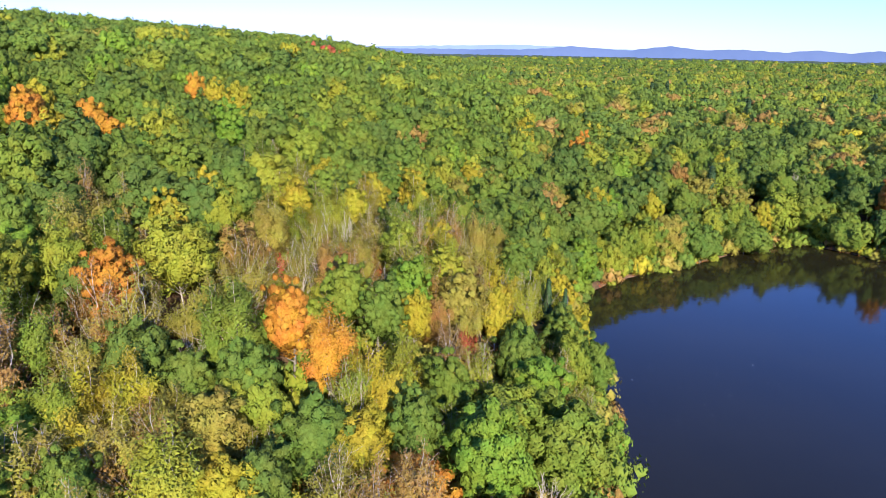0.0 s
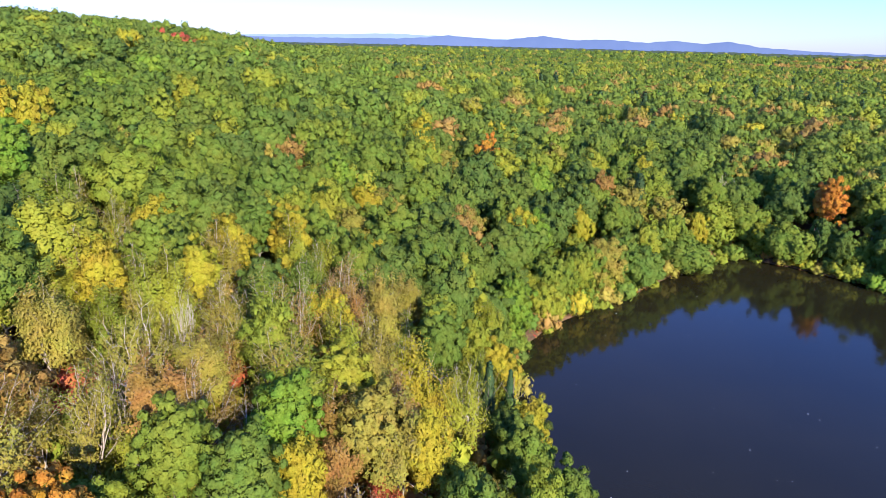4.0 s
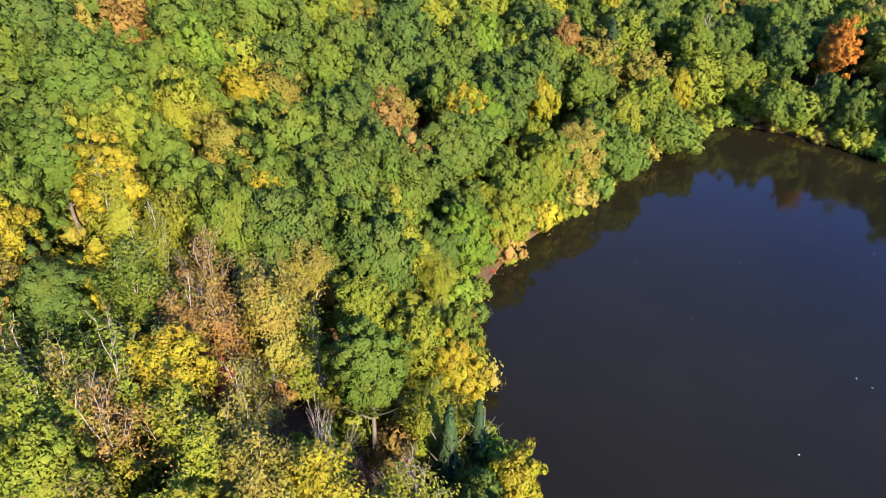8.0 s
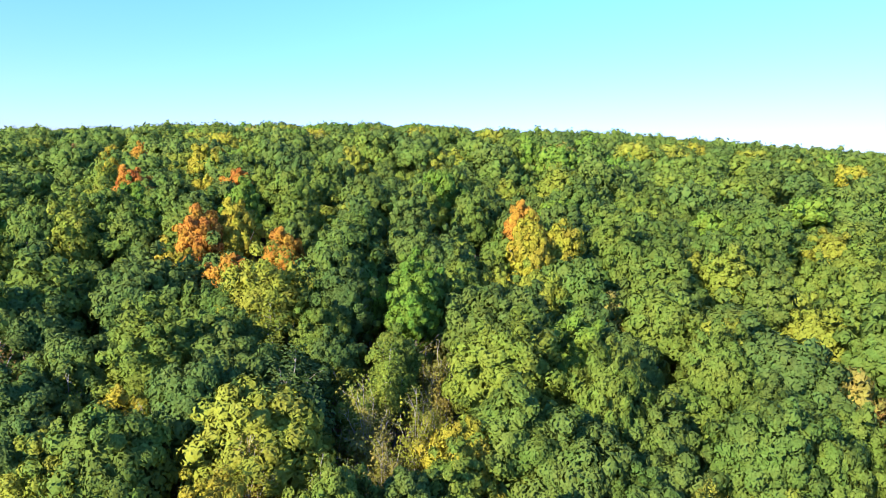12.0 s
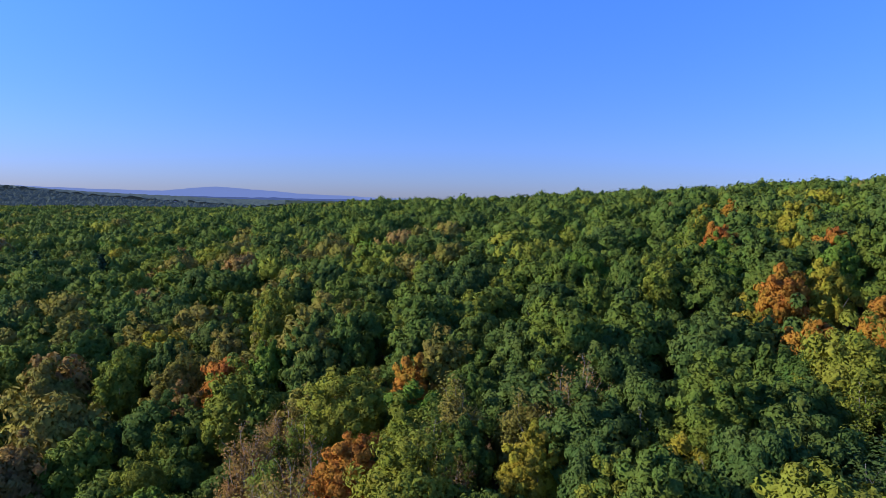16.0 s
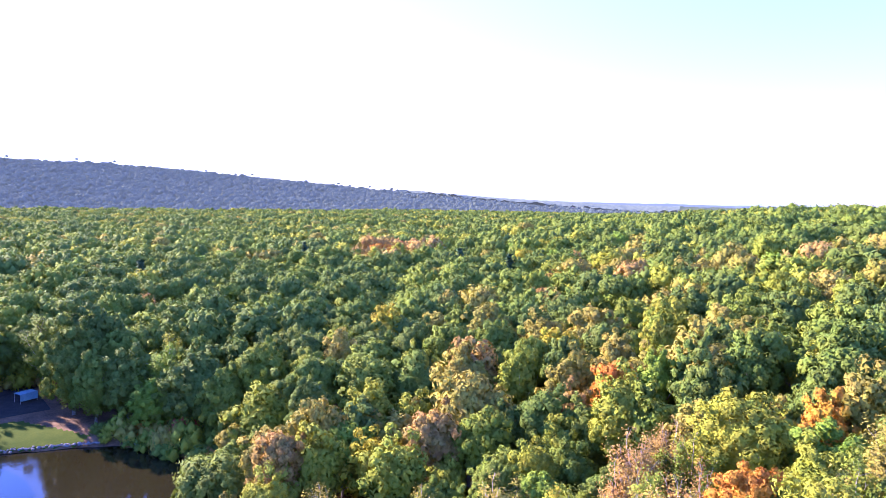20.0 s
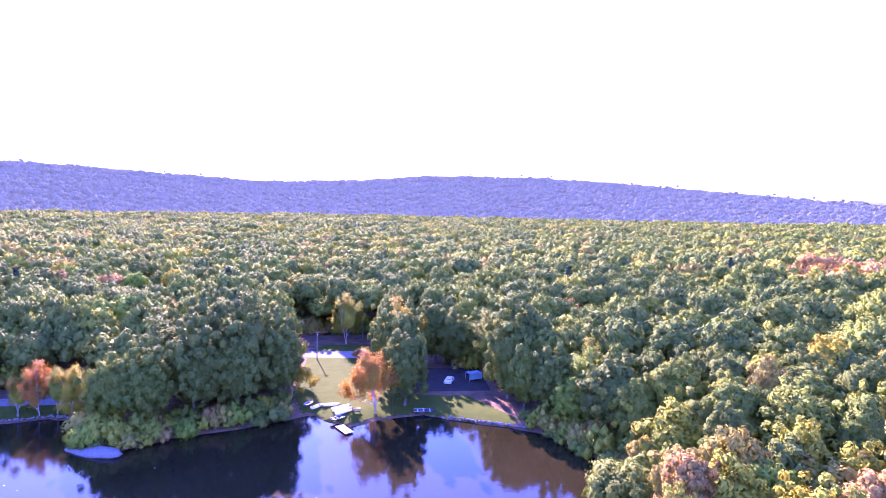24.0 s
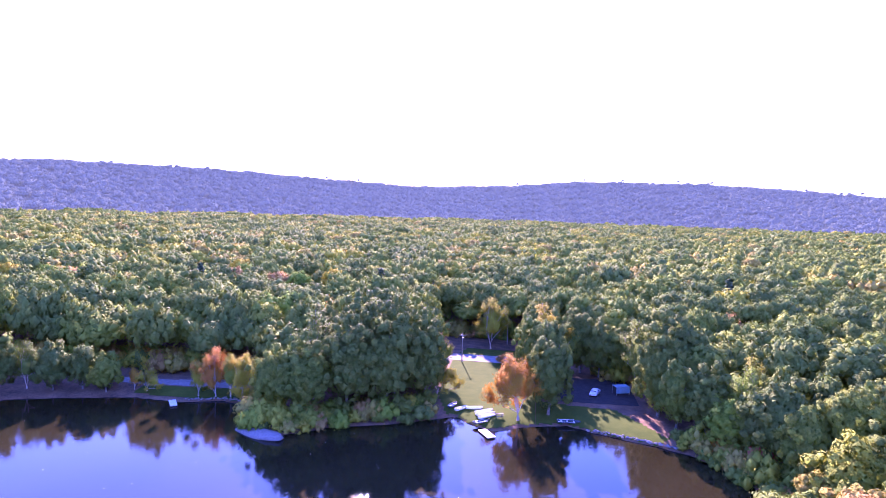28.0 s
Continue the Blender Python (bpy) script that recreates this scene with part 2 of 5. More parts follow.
def disc(radii, turns, height, first=0.0, last=360.0):
    """A round sheet of rings, or a sector of one, about the hovering place."""
    whole = last - first == 360
    a = np.radians(np.linspace(first, last, turns, endpoint=not whole))
    rr, aa = np.meshgrid(radii, a, indexing="ij")
    x, y = HERE[0] - rr * np.sin(aa), HERE[1] + rr * np.cos(aa)
    z = height(x, y, rr)
    n = len(radii)
    k = np.arange(n * turns).reshape(n, turns)
    f = np.stack([k[:-1], k[1:], np.roll(k[1:], -1, 1), np.roll(k[:-1], -1, 1)], -1)
    f = (f if whole else f[:, :-1]).reshape(-1, 4)[:, ::-1]
    return np.stack([x, y, z], -1).reshape(-1, 3), f


rings = np.concatenate([np.arange(0.5, 260, 2.2), np.geomspace(262, 4800, 60)])
v, f = disc(rings, 420, lambda x, y, r: land(x, y) - np.clip((r - 2700) / 100, 0, 8))
tagged(new("ground", mesh_of("ground", v, f, mats=[litter], smooth=True)), "brown forest floor covered in fallen leaves", "ground", kind="structure")

bm = bmesh.new()
bmesh.ops.create_grid(bm, x_segments=40, y_segments=40, size=1, matrix=Matrix.Translation((55, 58, 0)) @ Matrix.Diagonal((92, 118, 1, 1)))
water = part("water", bm, water_mat)
tagged(water, "still dark pond water mirroring the sky and trees", "water", kind="structure")
# ---- trees ----
def unit_ball(level):
    bm = bmesh.new()
    bmesh.ops.create_icosphere(bm, subdivisions=level, radius=1)
    v = np.array([p.co[:] for p in bm.verts])
    f = np.array([[p.index for p in q.verts] for q in bm.faces])
    bm.free()
    return v, f


BALLS = {1: unit_ball(1), 2: unit_ball(2)}
OCTA = (np.array([(1, 0, 0), (-1, 0, 0), (0, 1, 0), (0, -1, 0), (0, 0, 1), (0, 0, -1)], float),
        np.array([(0, 2, 4), (2, 1, 4), (1, 3, 4), (3, 0, 4), (2, 0, 5), (1, 2, 5), (3, 1, 5), (0, 3, 5)]))


def unit(v):
    return v / np.maximum(np.linalg.norm(v, axis=-1, keepdims=True), 1e-9)


def sprays(r, p, n, size):
    """Small pointed leaf sprays at p, facing n. Returns vertices and three-cornered faces."""
    k = len(p)
    t = unit(np.cross(n, r.normal(size=(k, 3))))
    b = np.cross(n, t)
    l = size * r.uniform(0.6, 1.45, (k, 1))
    w = l * r.uniform(0.5, 0.9, (k, 1))
    drop = n * l * r.uniform(-0.1, 0.4, (k, 1))
    v = np.stack([p + t * l * 0.65 - drop, p + b * w * 0.5 - t * l * r.uniform(0.2, 0.45, (k, 1)), p - b * w * 0.5 - t * l * r.uniform(0.2, 0.45, (k, 1))], 1)
    return v.reshape(-1, 3), np.arange(3 * k).reshape(k, 3)


def crown(seed, lobes, per_lobe, size, tall=1.5, core=OCTA, open_=0.0, inner=0.86):
    """A leafy crown of radius 1 whose foot is at z = 0: lobes of leaf sprays about an inner mass."""
    r = np.random.default_rng(seed)
    # lobe centres spread over an egg, denser at the top
    i = np.arange(lobes)
    zc = 1 - (i + 0.5) / lobes * 1.45
    ang = i * 2.39996 + r.uniform(0, 6)
    rad = np.sqrt(np.maximum(0, 1 - zc ** 2))
    way = np.stack([rad * np.cos(ang), rad * np.sin(ang), zc], 1) + r.normal(0, 0.13, (lobes, 3))
    swell = 1 + 0.13 * np.sin(way @ r.normal(0, 2.2, 3) + r.uniform(0, 6)) + 0.10 * np.sin(way @ r.normal(0, 4.0, 3))
    c = way * (swell * r.uniform(0.68, 0.92, lobes))[:, None] * np.array([1, 1, tall / 2])
    lr = r.uniform(0.8, 1.45, lobes) * 1.36 / math.sqrt(lobes) * (1 if lobes > 13 else 0.9)
    lift = np.array([0, 0, tall * 0.42])
    egg = np.array([1, 1, tall / 2])
    vs, fs, ns, core_v, core_f, core_n, corners = [], [], [], [], [], [], 0
    for k in range(lobes):
        u = unit(r.normal(size=(per_lobe * 2, 3)))
        dent = 1 + 0.13 * np.sin(u @ r.normal(0, 2.6, 3) + r.uniform(0, 6)) + 0.08 * np.sin(u @ r.normal(0, 5.5, 3))
        p = c[k] + u * lr[k] * (dent * r.uniform(0.90, 1.08, len(u)) * np.where(r.random(len(u)) < 0.06, 1.2, 1))[:, None]
        gap = np.linalg.norm(p[:, None] - c[None], axis=2) - lr[None] * 0.9
        gap[:, k] = 1
        ok = (gap.min(1) > 0) & (u[:, 2] > -0.75) & (np.linalg.norm(p / np.array([1, 1, tall / 2]), axis=1) > 0.45)
        p, u = p[ok][:per_lobe], u[ok][:per_lobe]
        if not len(p):
            continue
        form = u * 0.5 + unit(p / egg) * 0.75 + np.array([0, 0, 0.05])
        v, f = sprays(r, p + lift, unit(u + form * 0.3 + r.normal(0, 0.26, u.shape)), size)
        ns.append(np.repeat(unit(form + r.normal(0, 0.18, u.shape)), 3, 0))
        fs.append(f + sum(len(a) for a in vs))
        vs.append(v)
    # a skin of sprays under the lobes closes the gaps between them
    if inner > 0.6:
        u = unit(r.normal(size=(max(8, lobes * per_lobe // 4), 3)) + np.array([0, 0, 0.35]))
        bulge = 1 + 0.10 * np.sin(u @ r.normal(0, 4, 3)) + 0.07 * np.sin(u @ r.normal(0, 8, 3))
        p = u * (0.70 * bulge * r.uniform(0.92, 1.08, len(u)))[:, None] * egg
        v, f = sprays(r, p + lift, unit(u + r.normal(0, 0.3, u.shape)), size * 1.25)
        fs.append(f + sum(len(a) for a in vs))
        vs.append(v)
        ns.append(np.repeat(unit(u + r.normal(0, 0.25, u.shape)), 3, 0))
    balls = [(c[k], np.full(3, lr[k] * inner), core) for k in range(lobes) if r.random() >= open_]
    if inner > 0.6:
        balls.append((np.zeros(3), np.array([0.60, 0.60, 0.30 * tall]), BALLS[2]))
    for at, big, (bv, bf) in balls:
        core_v.append(bv * r.uniform(0.85, 1.0, (len(bv), 1)) * big + at + lift)
        core_f.append(bf + corners)
        core_n.append(unit(bv * 0.6 + unit((bv * big + at) / egg) * 0.5))
        corners += len(bv)
    quad_v = np.concatenate(vs)
    sets = [np.concatenate(fs)]
    if core_v:
        sets.append(np.concatenate(core_f) + len(quad_v))
        quad_v = np.concatenate([quad_v] + core_v)
    return quad_v, sets, np.concatenate(ns + core_n)


def tube(path, radii, sides=5):
    """A round, tapered limb along a path of points."""
    path = np.asarray(path, float)
    d = unit(np.gradient(path, axis=0))
    side = unit(np.cross(d, np.array([0.31, 0.87, 0.12])))
    other = np.cross(d, side)
    a = np.linspace(0, 2 * np.pi, sides, endpoint=False)
    v = path[:, None] + np.asarray(radii)[:, None, None] * (np.cos(a)[None, :, None] * side[:, None] + np.sin(a)[None, :, None] * other[:, None])
    k = np.arange(len(path) * sides).reshape(-1, sides)
    f = np.stack([k[:-1], np.roll(k[:-1], -1, 1), np.roll(k[1:], -1, 1), k[1:]], -1).reshape(-1, 4)
    return v.reshape(-1, 3), f


def join(pieces):
    vs, fs, n = [], [], 0
    for v, f in pieces:
        vs.append(v)
        fs.append(f + n)
        n += len(v)
    return np.concatenate(vs), np.concatenate(fs)


def trunk_arrays(seed, height, girth, limbs=6):
    """A bent, tapered trunk with limbs that fork off into the crown. Height in metres."""
    r = np.random.default_rng(seed)
    z = np.linspace(-0.6, height, 7)
    bend = np.cumsum(r.normal(0, 0.11, (7, 2)), 0)
    path = np.column_stack([bend - bend[0], z])
    out = [tube(path, girth * np.linspace(1, 0.22, 7) * np.where(z < 0.3, 1.35, 1), 7)]
    for k in range(limbs):
        s = r.uniform(0.38, 0.72)
        p0 = np.array([np.interp(s * height, z, path[:, i]) for i in range(3)])
        a, l = k * 2.4 + r.uniform(0, 1), height * r.uniform(0.14, 0.24)
        way = np.array([math.cos(a), math.sin(a), r.uniform(0.5, 1.1)])
        q = [p0 + way * l * t + np.array([0, 0, 0.25 * l * t * t]) for t in (0, 0.35, 0.7, 1)]
        out.append(tube(q, girth * np.array([0.4, 0.3, 0.18, 0.06]), 5))
    return join(out)


def bare_arrays(seed, height, spread, bole=0.26):
    """A leafless tree that forks again and again: its stems and, apart, its crown of twigs."""
    r = np.random.default_rng(seed)
    stems, twigs, tips = [], [], []

    def grow(p, way, l, girth, depth):
        mid = p + way * l * 0.5 + r.normal(0, 0.04 * l, 3)
        end = mid + unit(way + r.normal(0, 0.15, 3)) * l * 0.5
        (stems if depth < 2 else twigs).append(tube([p, mid, end], [girth, girth * 0.8, girth * 0.55], 4 if depth < 3 else 3))
        if depth > 2:
            tips.append((p, mid, end))
        if depth < 5:
            for k in range(3 if depth < 3 else 2 if depth < 4 else 3):
                lead = k == 1 and depth < 4
                w = unit(way + r.normal(0, 0.12 if lead else 0.52, 3) * np.array([spread, spread, 0.7]) + np.array([0, 0, 0.2 if lead else 0.1]))
                at = end if k else p + (end - p) * r.uniform(0.35, 0.8)
                grow(at, w, (l if depth else height * 0.26) * (r.uniform(0.76, 0.84) if lead else r.uniform(0.6, 0.8)), girth * (0.72 if lead else 0.55), depth + 1)

    for k in range(2):
        grow(np.array([0.3 * k, 0, -0.4]), unit(np.array([0.02 - 0.2 * k, 0.1 * k, 1.0])), height * bole, height * 0.0105, 0)
    return join(stems), join(twigs), np.array(tips)


def leaf_out(seed, tips, per, size, spread):
    """Leaf sprays in clusters about the outer twigs of a bare tree."""
    r = np.random.default_rng(seed)
    k = np.repeat(np.arange(len(tips)), (per * r.uniform(0.3, 1.7, len(tips))).astype(int))
    s = r.uniform(0.2, 1.15, (len(k), 1))
    p = tips[k, 0] * (1 - s) + tips[k, 2] * s + r.normal(0, spread, (len(k), 3))
    heart = tips[:, 2].mean(0) - np.array([0, 0, 2.0])
    form = unit(p - heart) * 0.7 + unit(p - tips[k, 1]) * 0.35 + np.array([0, 0, 0.2])
    v, f = sprays(r, p, unit(form + r.normal(0, 0.36, p.shape)), size)
    return v, f, np.repeat(unit(form + r.normal(0, 0.22, p.shape)), 3, 0)


def conifer_arrays(seed, whorls, per, size):
    """A conifer of height 1: whorls of drooping boughs hung with needle sprays."""
    r = np.random.default_rng(seed)
    ps, ns = [], []
    for k in range(whorls):
        z = 0.16 + 0.82 * k / whorls
        reach = 0.23 * (1 - (k / whorls) ** 1.2) * r.uniform(0.8, 1.15) + 0.012
        for a in np.arange(7) * 0.9 + r.uniform(0, 6):
            rc = reach * r.uniform(0.65, 1.1)
            s = r.uniform(0.15, 1, per)
            p = np.stack([np.cos(a) * rc * s, np.sin(a) * rc * s, z - 0.28 * rc * s ** 2 + 0.06 * rc], 1) + r.normal(0, 0.013, (per, 3))
            ps.append(p)
            ns.append(np.array([math.cos(a) * 0.35, math.sin(a) * 0.35, 0.9]) + r.normal(0, 0.35, (per, 3)))
    v, f = sprays(r, np.concatenate(ps), unit(np.concatenate(ns)), size)
    return v, f, unit(np.column_stack([v[:, :2], 0.5 * np.hypot(v[:, 0], v[:, 1]) + 0.02]))


# leaf meshes that the single trees share, by how tall they are for their width; fine ones for the stretch flown over most closely
def leafy(seed, lobes, per, size, tall, core, thin, count):
    return [mesh_of("crown", *crown(seed + k, lobes, per, size, tall, core, (0, 0.35, 1.0)[thin], 0.66 if thin else 0.88), [leaf_mat["green"]]) for k in range(count)]


TALLNESS = (1.5, 1.9, 2.4, 3.2)
FULL = [leafy(100, 64, 84, 0.094, 1.5, OCTA, 0, 4), leafy(120, 70, 84, 0.094, 1.9, OCTA, 0, 5), leafy(140, 80, 80, 0.096, 2.4, OCTA, 0, 4), leafy(160, 96, 76, 0.100, 3.2, OCTA, 0, 4)]
THIN = [leafy(200, 60, 60, 0.100, 1.5, OCTA, 1, 3), leafy(220, 66, 60, 0.100, 1.9, OCTA, 1, 3), leafy(240, 74, 58, 0.105, 2.4, OCTA, 1, 3), leafy(260, 84, 60, 0.110, 3.2, OCTA, 1, 2)]
FINE = [leafy(300, 84, 130, 0.066, 1.5, OCTA, 0, 4), leafy(320, 90, 130, 0.066, 1.9, OCTA, 0, 5), leafy(340, 100, 124, 0.068, 2.4, OCTA, 0, 4), leafy(360, 120, 116, 0.072, 3.2, OCTA, 0, 3)]
LACE = [leafy(400, 76, 130, 0.056, 1.5, OCTA, 1, 3), leafy(420, 80, 130, 0.056, 1.9, OCTA, 1, 3), leafy(440, 90, 124, 0.060, 2.4, OCTA, 1, 3), leafy(460, 104, 116, 0.064, 3.2, OCTA, 1, 2)]
TRUNK = [mesh_of("trunk", *trunk_arrays(400 + k, 13, 0.27), mats=[bark], smooth=True) for k in range(4)]
PALE = [mesh_of("trunk", *trunk_arrays(420 + k, 13, 0.14, 11), mats=[pale_bark], smooth=True) for k in range(3)]
BARE, LEAFED, WISPY, REACH = [], [], [], []
for k in range(6):
    stems, twigs, tips = bare_arrays(440 + k, 13, (0.7, 0.85, 1.0, 1.3, 0.9, 1.2)[k], 0.26 if k < 4 else 0.13)
    REACH.append((float(np.percentile(np.hypot(*tips[:, 2, :2].T), 88)) + 0.3, float(np.percentile(tips[:, 2, 2], 99)) + 0.3))
    BARE.append([mesh_of("trunk", *stems, mats=[pale_bark], smooth=True), mesh_of("crown", *twigs, mats=[pale_bark], smooth=True)])
    LEAFED.append(mesh_of("crown", *leaf_out(470 + k, tips, 42, 0.225, 0.32), [leaf_mat["green"]]))
    WISPY.append(mesh_of("crown", *leaf_out(480 + k, tips, 16, 0.19, 0.27), [leaf_mat["green"]]))
FIR = [mesh_of("crown", *conifer_arrays(460 + k, 24, 30, 0.05), [leaf_mat["pine"]]) for k in range(2)]

WORDS = {"green": ("oak_tree", "broad green oak with a dense leafy crown"), "dark": ("linden_tree", "dark blue-green linden with a dense rounded crown"),
         "lime": ("maple_tree", "bright lime-green maple with a full crown"), "yellowgreen": ("birch_tree", "yellow-green birch with an airy crown"),
         "olive": ("ash_tree", "olive-brown thinning ash with pale limbs showing"), "yellow": ("hickory_tree", "golden yellow hickory in full autumn colour"),
         "orange": ("maple_tree", "bright orange maple in full autumn colour"), "rust": ("beech_tree", "rust-brown beech with thinning leaves"),
         "red": ("maple_tree", "scarlet maple in autumn colour"), "pine": ("pine_tree", "dark green conifer with drooping boughs"),
         "bare": ("bare_tree", "leafless grey tree with fine pale branches")}
planted = []


def plant(x, y, kind, radius, height=None, where="in the wood"):
    """One tree with its own trunk and crown, standing on the ground."""
    r = np.random.default_rng(int(abs(x * 131 + y * 17) * 10) % 99991)
    z = float(land(x, y))
    h = height or r.uniform(14.0, 17.5)
    name, words = WORDS[kind]
    root = new(name)
    root.empty_display_size = 0.5
    root.matrix_basis = pose(x, y, z, 0, 0, r.uniform(0, 360))
    group = {"rust": "beeches", "dark": "lindens", "green": "oaks"}.get(kind, kind + " trees")
    tagged(root, words + ", " + where, "tree", group)
    planted.append((x, y, radius))
    if kind == "bare":
        for name, me in zip(("trunk", "crown"), BARE[r.integers(6)]):
            b = new(name, me)
            b.parent, b.scale = root, (radius / 4.2, radius / 4.2, h / 13)
        return root
    if kind == "pine":
        t = new("trunk", TRUNK[r.integers(4)])
        t.parent, t.scale = root, (0.6, 0.6, h * 0.9 / 13)
        c = new("crown", FIR[r.integers(2)])
        c.parent, c.scale = root, (h * radius / 4.2, h * radius / 4.2, h)
        return root
    airy = kind in ("yellowgreen", "olive", "rust", "yellow") and r.random() < 0.75
    close = (-44 < x < 26 and 40 < y < 122) or math.hypot(x - 15, y - 85) < 72 or (y < -36 and -16 < x < 75)
    low = max(0.6, min(h - r.uniform(1.9, 2.5) * radius, h * 0.36))
    if shore(x, y) < 9 or y < -36:
        low = 0.5
    size = min(3, int(np.searchsorted((1.7, 2.1, 2.8), (h - low) / radius)))
    open_crown = close and -10 < y < 124 and shore(x, y) < 75 and r.random() < {"olive": 0.88, "rust": 0.92, "yellowgreen": 0.55, "yellow": 0.4, "orange": 0.5, "lime": 0.3, "green": 0.12, "red": 1}.get(kind, 0.05)
    if y < -36 and r.random() < (0.12 if kind in ("green", "dark") else 1):
        open_crown = True
    if open_crown:
        fit = np.argsort([abs(math.log(b / a * radius / h)) for a, b in REACH])
        k = int(fit[r.integers(3)]) if y > -36 else int(r.integers(4, 6))
        wisp = kind in ("olive", "rust", "yellowgreen") and y > -36 and r.random() < (0.45 if kind == "yellowgreen" else 0.8)
        wide, top = REACH[k]
        wide = min(wide, radius * top / h * 1.22)
        size = Matrix.Diagonal((radius / wide, radius / wide, h / top, 1))
        for name, me in zip(("trunk", "branch_frame", "crown"), BARE[k] + [WISPY[k] if wisp else LEAFED[k]]):
            b = new(name, me)
            b.parent, b.matrix_basis = root, size
        b.material_slots[0].link = "OBJECT"
        b.material_slots[0].material = leaf_mat[kind]
        return root
    kit = (LACE if airy else FINE) if close else (THIN if airy else FULL)
    form, tall = kit[size], TALLNESS[size]
    stem = new("trunk", (PALE if airy else TRUNK)[r.integers(3)])
    stem.parent, stem.scale = root, (h / 15, h / 15, (h - radius * 0.7) / 13)
    leaves = new("crown", form[r.integers(len(form))])
    leaves.parent = root
    leaves.matrix_basis = pose(0, 0, low, 0, 0, r.uniform(0, 360)) @ Matrix.Diagonal((radius * r.uniform(0.95, 1.15), radius * r.uniform(0.85, 1.05), (h - low) / tall / 0.92, 1))
    leaves.material_slots[0].link = "OBJECT"
    leaves.material_slots[0].material = leaf_mat[kind]
    return root

